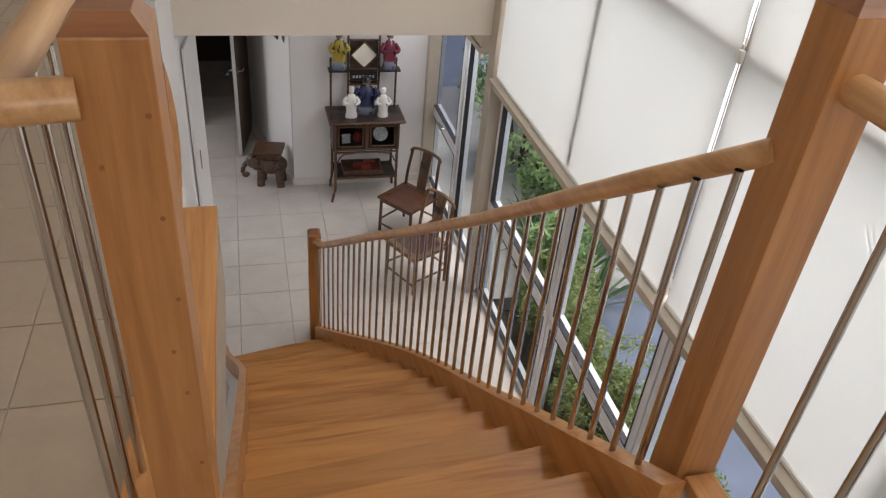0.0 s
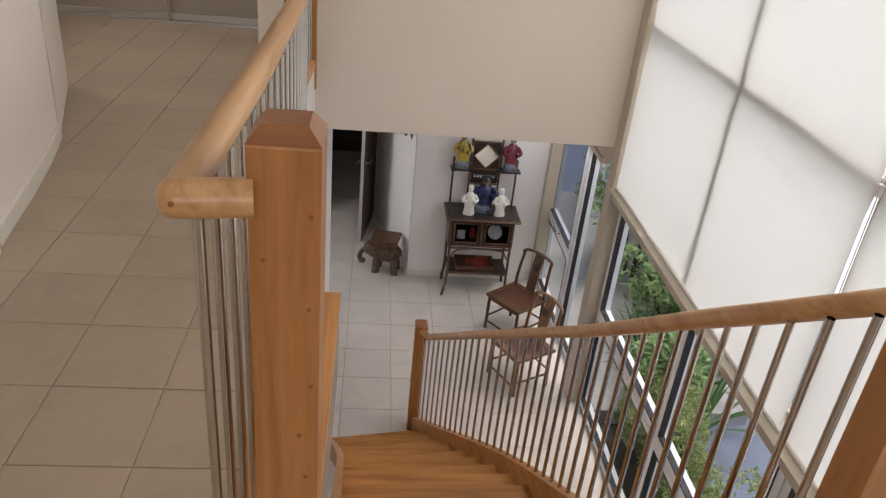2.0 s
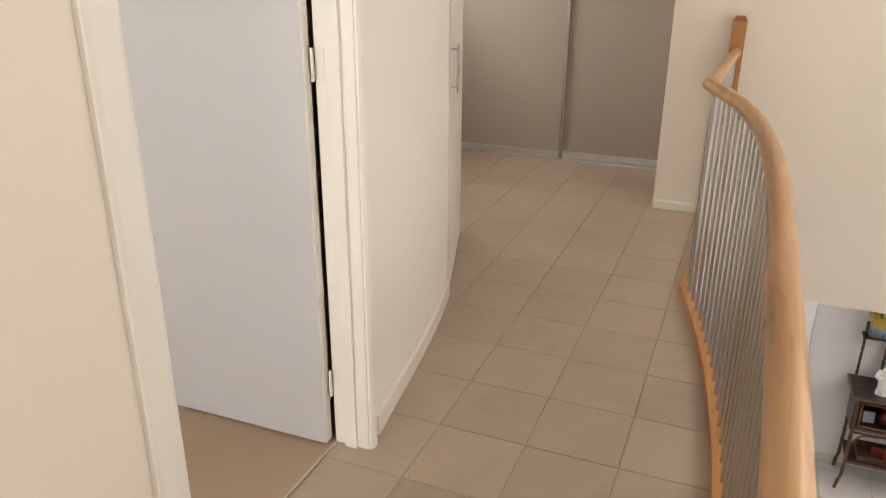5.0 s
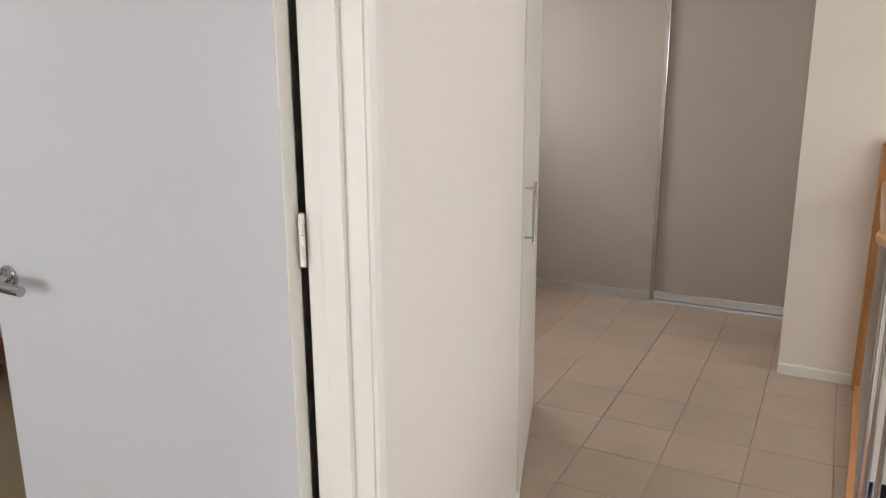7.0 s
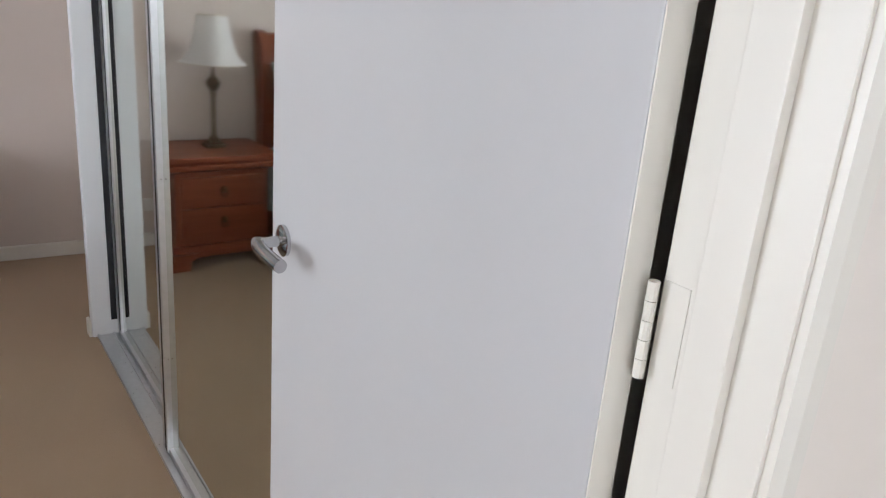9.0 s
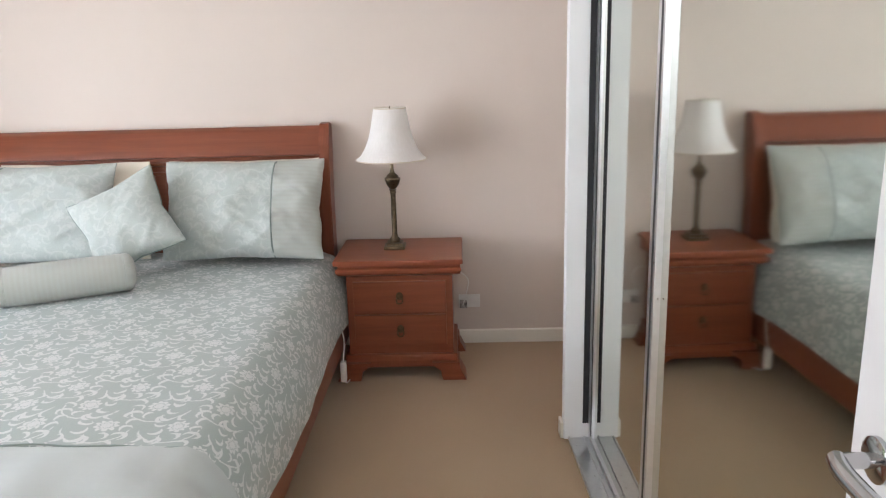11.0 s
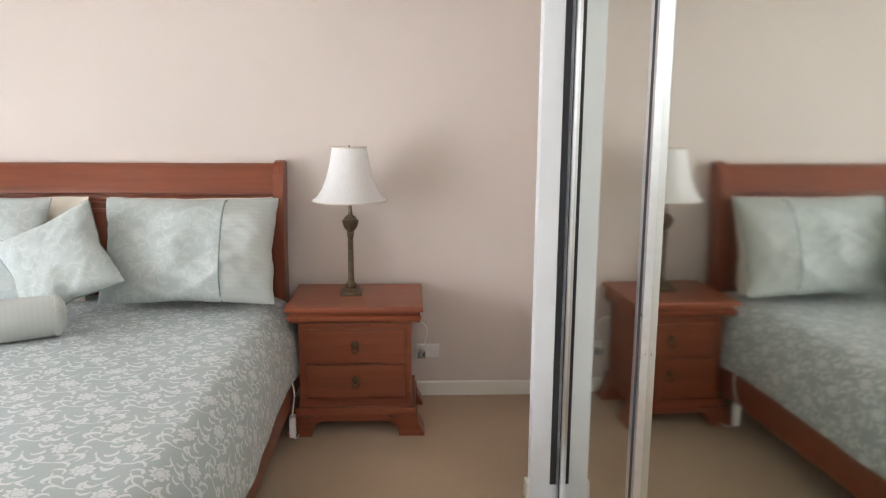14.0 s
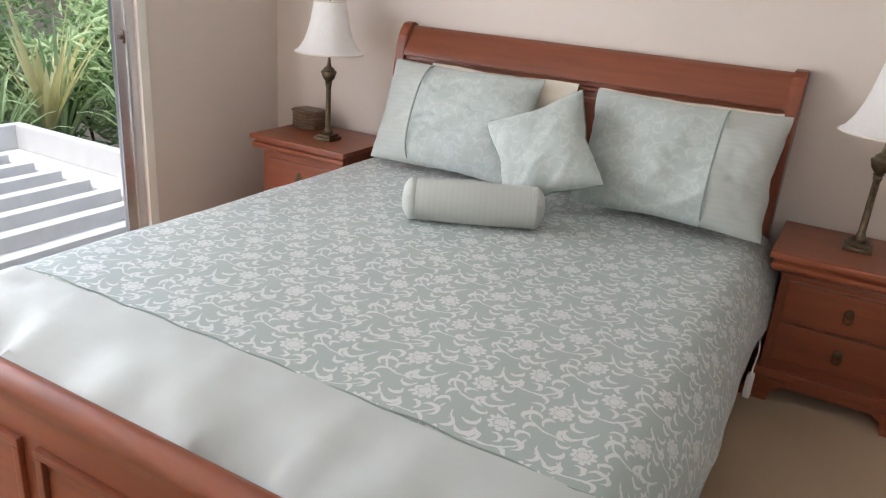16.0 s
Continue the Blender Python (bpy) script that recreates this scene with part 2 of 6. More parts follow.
def leaf_mat(name, a, b):
    m = Mat(name, 0.5)
    geo = m.t.nodes.new("ShaderNodeNewGeometry")
    m.color(m.ramp(geo.outputs["Random Per Island"], [(0.0, a), (1.0, b)]))
    tr = m.t.nodes.new("ShaderNodeBsdfTranslucent")
    m.link(m.ramp(geo.outputs["Random Per Island"], [(0.0, scaled(a, 1.5)), (1.0, scaled(b, 1.4))]), tr.inputs[0])
    mx = m.t.nodes.new("ShaderNodeMixShader")
    mx.inputs[0].default_value = 0.4
    m.link(m.b.outputs[0], mx.inputs[1])
    m.link(tr.outputs[0], mx.inputs[2])
    m.link(mx.outputs[0], m.t.nodes["Material Output"].inputs[0])
    return m.m


CREAM = paint("cream_wall_paint", (0.79, 0.71, 0.615))
WHITE_WALL = paint("white_wall_paint", (0.83, 0.81, 0.80))
# paler cream: window light on the curved wall is put into its paint
LIT_CREAM = paint("lit_cream_wall_paint", (0.85, 0.79, 0.725))
BED_WALL = paint("bedroom_wall_paint", (0.66, 0.578, 0.520))
GLOSS_WHITE = paint("white_gloss_paint", (0.80, 0.81, 0.83), 0.3, 0.01)
CEIL = paint("ceiling_paint", (0.84, 0.83, 0.80))
TRIM = paint("gloss_trim_paint", (0.80, 0.77, 0.70), 0.32, 0.01)
DOOR_PAINT = paint("door_paint", (0.545, 0.54, 0.545), 0.38, 0.015)
PANEL_PAINT = paint("sliding_panel_paint", (0.37, 0.325, 0.275), 0.3, 0.01)
GOLD = wood("golden_timber", (0.36, 0.145, 0.04), (0.50, 0.225, 0.07), (0.60, 0.30, 0.11), (0, 1, 0), 1.0, 0.32)
GOLD_X = wood("golden_tread_timber", (0.31, 0.115, 0.025), (0.50, 0.218, 0.055), (0.57, 0.275, 0.08), (1, 0, 0), 0.7, 0.3, 12.0, 1.0, 0.30)
GOLD_Z = wood("golden_post_timber", (0.31, 0.125, 0.038), (0.41, 0.182, 0.058), (0.48, 0.23, 0.082), (0, 0, 1), 1.0, 0.33)
CAP_WOOD = wood("dark_cap_timber", (0.20, 0.075, 0.025), (0.27, 0.105, 0.04), (0.33, 0.14, 0.055), (1, 0, 0), 1.0, 0.3)
RAIL = wood("handrail_timber", (0.40, 0.20, 0.08), (0.55, 0.31, 0.14), (0.66, 0.41, 0.21), (0, 1, 0), 1.0, 0.28)
CHERRY = wood("cherry_timber", (0.185, 0.047, 0.020), (0.225, 0.060, 0.026), (0.26, 0.075, 0.033), (0, 1, 0), 0.8, 0.30, 16.0, 0.6)
CHERRY_Z = wood("cherry_post_timber", (0.15, 0.037, 0.016), (0.21, 0.054, 0.024), (0.26, 0.076, 0.034), (0, 0, 1), 1.0, 0.28, 10.0)
BAMBOO = wood("dark_bamboo", (0.045, 0.022, 0.012), (0.10, 0.05, 0.026), (0.19, 0.11, 0.055), (0, 0, 1), 1.4, 0.35)
LACQUER = wood("black_lacquer", (0.018, 0.012, 0.010), (0.03, 0.02, 0.016), (0.05, 0.032, 0.024), (1, 0, 0), 1.0, 0.25)
CHAIR_WOOD = wood("chair_elm", (0.045, 0.019, 0.009), (0.085, 0.038, 0.018), (0.14, 0.068, 0.033), (0, 0, 1), 1.0, 0.35)
SEAT_WOOD = wood("chair_seat_panel", (0.055, 0.020, 0.011), (0.085, 0.031, 0.017), (0.115, 0.046, 0.026), (1, 0, 0), 1.0, 0.3)
STEEL = plain("polished_steel", (0.52, 0.50, 0.475), 0.16, 1.0, 0.02, 3.0)
CHROME = plain("chrome", (0.50, 0.50, 0.51), 0.12, 1.0, 0.03, 40.0)
ALU = plain("satin_aluminium", (0.72, 0.73, 0.75), 0.3, 1.0, 0.04, 60.0)
ALU_WHITE = plain("white_aluminium", (0.78, 0.80, 0.83), 0.35, 0.0, 0.03, 20.0)
ALU_BEIGE = plain("beige_aluminium", (0.50, 0.44, 0.35), 0.4, 0.0, 0.04, 20.0)
SEAL = plain("black_seal", (0.02, 0.02, 0.025), 0.6)
BRASS = plain("aged_brass", (0.14, 0.108, 0.068), 0.38, 0.9, 0.35, 60.0)
PULL = plain("antique_pull", (0.12, 0.085, 0.05), 0.4, 0.9, 0.3, 90.0)
PLASTIC = plain("white_plastic", (0.78, 0.77, 0.74), 0.35, 0.0, 0.03, 20.0)
TILE_UP = tile_mat("landing_tile", (0.43, 0.343, 0.256), 0.34)
TILE_DOWN = tile_mat("hall_tile", (0.60, 0.56, 0.52), 0.34)
GROUT = plain("grout", (0.40, 0.33, 0.255), 0.9, 0.0, 0.1, 80.0)
CARPET = carpet_mat()
DAMASK = damask_mat("damask", (0.335, 0.39, 0.38), (0.61, 0.625, 0.62), False, 0.78, 0.12)
SATIN = satin_mat("sage_satin", (0.47, 0.50, 0.495))
SATIN_RIB = satin_mat("banded_sage_satin", (0.455, 0.482, 0.455), 300.0, 1)
CUFF_RIB = satin_mat("banded_cuff_satin", (0.45, 0.48, 0.455), 300.0, 2)
PILLOW_FAB = damask_mat("sage_pillow_damask", (0.43, 0.475, 0.455), (0.485, 0.525, 0.502), True, 0.8, 0.06)
PIPING = plain("sage_piping", (0.24, 0.29, 0.27), 0.6)
SHEET = plain("cream_cotton", (0.74, 0.68, 0.58), 0.8, 0.0, 0.04, 12.0, 0.1)
DARK_FABRIC = plain("grey_bed_base_fabric", (0.10, 0.10, 0.11), 0.9, 0.0, 0.15, 120.0, 0.1)
MIRROR = plain("mirror_silver", (0.72, 0.75, 0.70), 0.015, 1.0, 0.005, 1.0)
GLASS = glass_mat("window_glass")
SCREEN_GLASS = glass_mat("screened_window_glass", (0.42, 0.44, 0.47))
CONCRETE = plain("pale_concrete", (0.42, 0.41, 0.40), 0.85, 0.0, 0.12, 4.0, 0.1)
PALE_ELM = wood("pale_chair_elm", (0.12, 0.055, 0.024), (0.20, 0.10, 0.045), (0.28, 0.15, 0.072), (0, 0, 1), 1.0, 0.35)
BLIND = blind_mat()
SHADE = shade_mat()
# near-black colour stands for the missing light behind the hall door
ROOM_SHADE = plain("unlit_room_shade", (0.06, 0.045, 0.035), 0.8)
OLD_MIRROR = plain("small_mirror_silver", (0.80, 0.80, 0.76), 0.08, 1.0, 0.02, 6.0)


def glaze(name, robe, trim):
    """Painted ceramic: a grey-blue base, a mottled robe with dark trim, a pale head and a black cap."""
    m = Mat(name, 0.2)
    m.space = "Generated"
    sep = m.t.nodes.new("ShaderNodeSeparateXYZ")
    m.link(m.co.outputs["Generated"], sep.inputs[0])
    bands = m.ramp(sep.outputs[2], [(0.0, (0.10, 0.12, 0.16)), (0.18, (0.22, 0.26, 0.32)), (0.24, robe), (0.50, scaled(robe, 0.8)), (0.74, robe), (0.775, (0.42, 0.30, 0.22)), (0.90, (0.015, 0.012, 0.015))])
    m.color(m.mix(m.math("GREATER_THAN", m.noise(5.0, 3.0), 0.56), bands, trim))
    return m.m


GLAZE_Y = glaze("yellow_glaze", (0.42, 0.31, 0.05), (0.06, 0.07, 0.05))
GLAZE_R = glaze("oxblood_glaze", (0.19, 0.03, 0.05), (0.07, 0.04, 0.07))
GLAZE_B = glaze("cobalt_glaze", (0.03, 0.035, 0.10), (0.015, 0.015, 0.03))
GLAZE_W = plain("white_glaze", (0.78, 0.76, 0.72), 0.2, 0.0, 0.06, 26.0)
ELEPHANT = plain("carved_elephant_wood", (0.095, 0.052, 0.033), 0.3, 0.0, 0.75, 30.0, 0.2)
PERGOLA_PAINT = plain("white_pergola_paint", (0.54, 0.54, 0.535), 0.5, 0.0, 0.05, 8.0)
GRAVEL = plain("bluestone_paving", (0.16, 0.19, 0.26), 0.9, 0.0, 0.12, 3.0)
SOIL = plain("garden_soil", (0.07, 0.06, 0.04), 0.95, 0.0, 0.3, 5.0, 0.3)
HEDGE = leaf_mat("hedge_leaf", (0.12, 0.17, 0.05), (0.36, 0.42, 0.17))
BUSH = leaf_mat("bush_leaf", (0.14, 0.24, 0.09), (0.42, 0.55, 0.27))
STRAP = leaf_mat("strap_leaf", (0.08, 0.15, 0.06), (0.24, 0.35, 0.17))
# light greens, raised further to put the bright haze into the leaf colour
HAZY_TREE_LEAF = leaf_mat("hazy_tree_leaf", (0.24, 0.34, 0.17), (0.58, 0.68, 0.42))
HAZY_STRAP_LEAF = leaf_mat("hazy_strap_leaf", (0.22, 0.32, 0.17), (0.52, 0.62, 0.40))
PALE_LEAF = leaf_mat("pale_dry_leaf", (0.45, 0.42, 0.2), (0.62, 0.58, 0.36))
BARK = plain("bark", (0.12, 0.09, 0.06), 0.9, 0.0, 0.3, 20.0, 0.4)
PRINT = plain("faded_print", (0.28, 0.25, 0.2), 0.6, 0.0, 0.5, 18.0)
PORCELAIN = plain("blue_white_porcelain", (0.55, 0.6, 0.66), 0.2, 0.0, 0.3, 50.0)
RED_LACQUER = plain("red_lacquer", (0.22, 0.03, 0.02), 0.3, 0.0, 0.3, 30.0)

# ---- building helpers ----


def mesh_of(bm, mat, smooth=False):
    me = bpy.data.meshes.new("mesh")
    bm.normal_update()
    bm.to_mesh(me)
    bm.free()
    me.materials.append(mat)
    if smooth:
        me.shade_smooth()
        me.set_sharp_from_angle(angle=radians(38))
    return me


def part(name, bm, mat, parent, label="", smooth=False):
    o = new(name, mesh_of(bm, mat, smooth))
    if parent is not None:
        o.parent = parent
    if label:
        o["label"] = label
    return o


def thing(name, label, category, at=(0, 0, 0), group="", turn=0.0):
    o = new(name)
    o.empty_display_size = 0.1
    o.matrix_basis = pose(*at, 0, 0, turn)
    return tagged(o, label, category, group)


def solid(name, bm, mat, label, category, kind="", group="", smooth=False):
    return tagged(part(name, bm, mat, None, "", smooth), label, category, group, kind)


def structure(name, bm, mat, label, category, smooth=False):
    return solid(name, bm, mat, label, category, "structure", "", smooth)


def add_box(bm, a, b, bevel=0.0, m=None):
    vs = [bm.verts.new((x, y, z)) for z in (a[2], b[2]) for y in (a[1], b[1]) for x in (a[0], b[0])]
    fs = [bm.faces.new([vs[i] for i in f]) for f in ((0, 2, 3, 1), (4, 5, 7, 6), (0, 1, 5, 4), (1, 3, 7, 5), (3, 2, 6, 7), (2, 0, 4, 6))]
    if bevel:
        es = list({e for f in fs for e in f.edges})
        r = bmesh.ops.bevel(bm, geom=es, offset=bevel, segments=2, profile=0.7, affect="EDGES")
        vs = list({v for f in r["faces"] for v in f.verts} | {v for v in vs if v.is_valid})
    if m is not None:
        bmesh.ops.transform(bm, matrix=m, verts=[v for v in vs if v.is_valid])
    return vs


def box(a, b, bevel=0.0, m=None):
    bm = bmesh.new()
    add_box(bm, a, b, bevel, m)
    return bm


def boxes(list_of, bevel=0.0):
    bm = bmesh.new()
    for a, b in list_of:
        add_box(bm, a, b, bevel)
    return bm


def add_prism(bm, pts, z0, z1):
    lo = [bm.verts.new((x, y, z0)) for x, y in pts]
    hi = [bm.verts.new((x, y, z1)) for x, y in pts]
    n = len(pts)
    bm.faces.new(hi)
    bm.faces.new(lo[::-1])
    for i in range(n):
        bm.faces.new((lo[i], lo[(i + 1) % n], hi[(i + 1) % n], hi[i]))


def prism(pts, z0, z1):
    bm = bmesh.new()
    add_prism(bm, pts, z0, z1)
    bmesh.ops.recalc_face_normals(bm, faces=bm.faces)
    return bm


def profile_y(pts, y0, y1):
    """A closed x-z outline pulled along y."""
    bm = bmesh.new()
    a = [bm.verts.new((x, y0, z)) for x, z in pts]
    b = [bm.verts.new((x, y1, z)) for x, z in pts]
    n = len(pts)
    bm.faces.new(a)
    bm.faces.new(b[::-1])
    for i in range(n):
        bm.faces.new((a[i], b[i], b[(i + 1) % n], a[(i + 1) % n]))
    bmesh.ops.recalc_face_normals(bm, faces=bm.faces)
    return bm


def add_sweep(bm, pts, section, closed=True):
    """A section (side, up) swept along a line of points, upright."""
    pts = [Vector(p) for p in pts]
    rings = []
    for i, p in enumerate(pts):
        d = (pts[min(i + 1, len(pts) - 1)] - pts[max(i - 1, 0)]).normalized()
        up = Vector((0, 0, 1)) if abs(d.z) < 0.95 else Vector((0, 1, 0))
        s = d.cross(up).normalized()
        u = s.cross(d).normalized()
        rings.append([bm.verts.new(p + s * a + u * b) for a, b in section])
    n = len(section)
    for r, q in zip(rings, rings[1:]):
        for i in range(n):
            bm.faces.new((r[i], r[(i + 1) % n], q[(i + 1) % n], q[i]))
    bm.faces.new(rings[0][::-1])
    bm.faces.new(rings[-1])


def circle(r, n=12, sx=1.0):
    return [(r * sx * math.cos(2 * math.pi * i / n), r * math.sin(2 * math.pi * i / n)) for i in range(n)]


def tube(pts, r, n=10):
    bm = bmesh.new()
    add_sweep(bm, pts, circle(r, n))
    bmesh.ops.recalc_face_normals(bm, faces=bm.faces)
    return bm


def add_tube(bm, pts, r, n=8):
    add_sweep(bm, pts, circle(r, n))


def lathe(outline, n=24, at=(0, 0, 0)):
    """A turned shape from (radius, height) pairs."""
    bm = bmesh.new()
    rings = []
    for r, z in outline:
        rings.append([bm.verts.new((at[0] + r * math.cos(2 * math.pi * i / n), at[1] + r * math.sin(2 * math.pi * i / n), at[2] + z)) for i in range(n)])
    for a, b in zip(rings, rings[1:]):
        for i in range(n):
            bm.faces.new((a[i], a[(i + 1) % n], b[(i + 1) % n], b[i]))
    bm.faces.new(rings[0][::-1])
    bm.faces.new(rings[-1])
    bmesh.ops.remove_doubles(bm, verts=bm.verts, dist=1e-5)
    bmesh.ops.recalc_face_normals(bm, faces=bm.faces)
    return bm


def smooth_line(pts, steps=6):
    """Catmull-Rom through points."""
    p = [Vector(q) for q in pts]
    p = [p[0] * 2 - p[1]] + p + [p[-1] * 2 - p[-2]]
    out = []
    for i in range(1, len(p) - 2):
        for k in range(steps):
            t = k / steps
            a, b, c, d = p[i - 1], p[i], p[i + 1], p[i + 2]
            out.append(0.5 * (2 * b + (c - a) * t + (2 * a - 5 * b + 4 * c - d) * t * t + (3 * b - a - 3 * c + d) * t ** 3))
    out.append(p[-2])
    return out


def spaced(line, step, start=0.0):
    """Points every step metres along a line."""
    out, need = [], start
    for a, b in zip(line, line[1:]):
        d = (b - a).length
        while need <= d:
            out.append(a.lerp(b, need / d))
            need += step
        need -= d
    return out


# ---- large structure ----
LOW = -2.82          # hall floor
WIN_X = 3.76         # glazed wall
FAR_Y = 8.275        # wall above the hall
HEAD_X = -3.46       # bedroom wall behind the bed
BEDWIN_Y = 1.42      # bedroom window wall
RISE = 0.1766

# edge of the landing along the balustrade
EDGE = smooth_line([(1.615, 3.87, 0), (1.63, 4.4, 0), (1.63, 4.9, 0), (1.615, 5.35, 0), (1.59, 5.74, 0), (1.556, 6.04, 0),
                    (1.513, 6.33, 0), (1.442, 6.69, 0), (1.362, 7.01, 0)], 6)
EDGE_TAIL = [Vector((1.362, 7.01, 0)), Vector((1.385, 7.6, 0)), Vector((1.40, 8.16, 0))]


def edge_x(y):
    """The landing's outer edge at y."""
    line = [(p.x + 0.02, p.y) for p in EDGE + EDGE_TAIL[1:]]
    if y < 5.17:
        return 1.765
    for (x0, y0), (x1, y1) in zip(line, line[1:]):
        if y0 <= y <= y1:
            return x0 + (x1 - x0) * (y - y0) / (y1 - y0)
    return line[-1][0]


# landing slab
ys = [5.17 + i * (FAR_Y - 5.17) / 24 for i in range(25)]
outline = [(-1.2, 0.9), (2.86, 0.9), (2.86, 3.9), (1.765, 3.9), (1.765, 5.169)] + [(edge_x(y), y) for y in ys] + [(1.2, FAR_Y), (1.2, 9.4), (-1.2, 9.4), (-1.2, 7.5), (0.42, 5.6), (0.42, 0.9)]
structure("landing_slab", prism(outline, -0.30, -0.004), GROUT, "landing floor bed under beige ceramic tiles", "floor")
structure("hall_floor_bed", box((-1.0, 2.0, LOW - 0.15), (WIN_X, 14.0, LOW - 0.012)), GROUT, "hall floor bed under pale ceramic tiles", "floor")
structure("carpet_floor", box((HEAD_X, BEDWIN_Y - 0.1, -0.2), (0.425, 6.0, 0.004)), CARPET, "tan cut-pile wall-to-wall bedroom carpet", "carpet")

# ceilings
structure("ceiling_landing", box((-1.2, 0.8, 2.55), (WIN_X + 0.2, 9.5, 2.65)), CEIL, "flat white painted plaster ceiling", "ceiling")
structure("ceiling_bedroom", box((HEAD_X - 0.15, BEDWIN_Y - 0.15, 2.50), (0.44, 6.1, 2.54)), CEIL, "flat white painted plaster ceiling", "ceiling")
structure("ceiling_hall", box((-1.0, FAR_Y + 0.125, -0.476), (WIN_X, 14.0, -0.36)), CEIL, "white painted ceiling of the lower hall", "ceiling")

# door wall of the bedroom: near piece, header, curved piece with the cupboard
structure("wall_door_near", box((0.42, 0.9, 0), (0.54, 4.585, 2.55)), CREAM, "cream painted plaster wall beside a doorway", "wall")
structure("wall_door_header", box((0.42, 4.585, 2.06), (0.54, 5.40, 2.55)), CREAM, "cream painted plaster over a doorway", "wall")
curve = [(p.x, p.y) for p in smooth_line([(0.537, 5.42, 0), (0.503, 5.64, 0), (0.467, 5.9, 0), (0.405, 6.26, 0), (0.338, 6.56, 0)], 5)]
structure("wall_curved", prism([(0.42, 5.42)] + [(0.42, 5.40), (0.537, 5.40)] + curve + [(0.29, 6.56), (0.22, 6.2), (0.30, 5.8)], 0, 2.55), LIT_CREAM, "gently curved cream painted landing wall", "wall")
structure("wall_cupboard_block", prism([(0.30, 6.562), (0.314, 6.562), (0.056, 7.385), (-1.2, 7.385), (-1.2, 6.562)], 0, 2.55), CREAM, "cream painted wall behind a tall cupboard door", "wall")
# the opening is added, out of view, for the corridor fill lamp
structure("wall_corridor_left", boxes([((-1.2, 7.386, 0), (-0.80, 7.7, 2.55)), ((-1.2, 8.8, 0), (-0.80, 9.18, 2.55)), ((-1.2, 7.7, 0), (-0.80, 8.8, 0.9)), ((-1.2, 7.7, 2.1), (-0.80, 8.8, 2.55))]), CREAM, "cream painted corridor wall with an added opening for a fill lamp", "wall")
structure("wall_pier", box((1.035, FAR_Y, 0), (1.15, 9.35, 2.55)), CREAM, "white painted wall pier at the corridor end", "wall")
structure("wall_far_upper", box((1.15, FAR_Y, -0.478), (WIN_X, FAR_Y + 0.12, 2.55)), CREAM, "broad cream painted wall above the hall opening", "wall")
structure("wall_corridor_end", box((-0.80, 9.30, 0), (1.035, 9.42, 2.55)), CREAM, "plain wall behind the sliding doors", "wall")
# this wall's opening only holds the added landing fill lamp
structure("wall_landing_back", boxes([((0.42, 0.78, -2.8), (1.0, 0.9, 2.55)), ((2.4, 0.78, -2.8), (WIN_X, 0.9, 2.55)), ((1.0, 0.78, -2.8), (2.4, 0.9, 0.9)), ((1.0, 0.78, 2.1), (2.4, 0.9, 2.55))]), CREAM, "plain cream wall closing the landing, with an added opening for a fill lamp", "wall")

# lower hall
under = [(edge_x(y) + 0.004, y) for y in ys]
structure("wall_under_landing", prism([(1.635, 3.6), (1.635, 5.17)] + under + [(1.50, 9.07), (0.9, 9.07), (0.9, 3.6)], LOW, -0.305), WHITE_WALL, "white painted wall under the landing", "wall")
fascia = bmesh.new()
for (x0, y0), (x1, y1) in zip(under[1:], under[2:]):
    fascia.faces.new([fascia.verts.new(q) for q in ((x0, y0, -0.306), (x1, y1, -0.306), (x1, y1, -0.006), (x0, y0, -0.006))])
bmesh.ops.remove_doubles(fascia, verts=fascia.verts, dist=1e-4)
bmesh.ops.recalc_face_normals(fascia, faces=fascia.faces)
bmesh.ops.solidify(fascia, geom=fascia.faces[:], thickness=0.003)
structure("wall_landing_fascia", fascia, WHITE_WALL, "white painted edge of the landing floor", "wall")
structure("wall_stair_side", box((1.60, 3.88, -0.31), (1.755, 5.165, -0.012)), WHITE_WALL, "white painted strip under the landing edge", "wall")
structure("wall_under_front", boxes([((1.735, 3.55, LOW), (2.86, 3.65, -0.30)), ((2.76, 0.9, LOW), (2.86, 3.55, -0.30))]), WHITE_WALL, "white painted wall behind the stair", "wall")
structure("wall_hall_back", box((2.30, 10.22, LOW), (WIN_X, 10.34, -0.476)), WHITE_WALL, "white painted hall wall behind a bamboo cabinet", "wall")
structure("wall_hall_splay", prism([(2.295, 10.222), (2.297, 10.34), (2.02, 11.68), (1.905, 11.68)], LOW, -0.476), WHITE_WALL, "white painted splayed hall wall", "wall")
structure("wall_hall_end", boxes([((-0.6, 11.68, LOW), (1.15, 11.80, -0.476)), ((1.88, 11.68, LOW), (2.3, 11.80, -0.476)), ((1.15, 11.68, LOW + 2.05), (1.88, 11.80, -0.476))]), WHITE_WALL, "white hall wall with a doorway to a dark room", "wall")
# the gap in this unseen wall is added for the hall fill lamp
structure("wall_hall_left", boxes([((-0.6, 9.0, LOW), (-0.5, 9.6, -0.476)), ((-0.6, 11.0, LOW), (-0.5, 11.7, -0.476)), ((-0.6, 9.6, LOW), (-0.5, 11.0, -1.9)), ((-0.6, 9.6, -0.7), (-0.5, 11.0, -0.476))]), WHITE_WALL, "plain white hall wall with an added opening for a fill lamp", "wall")
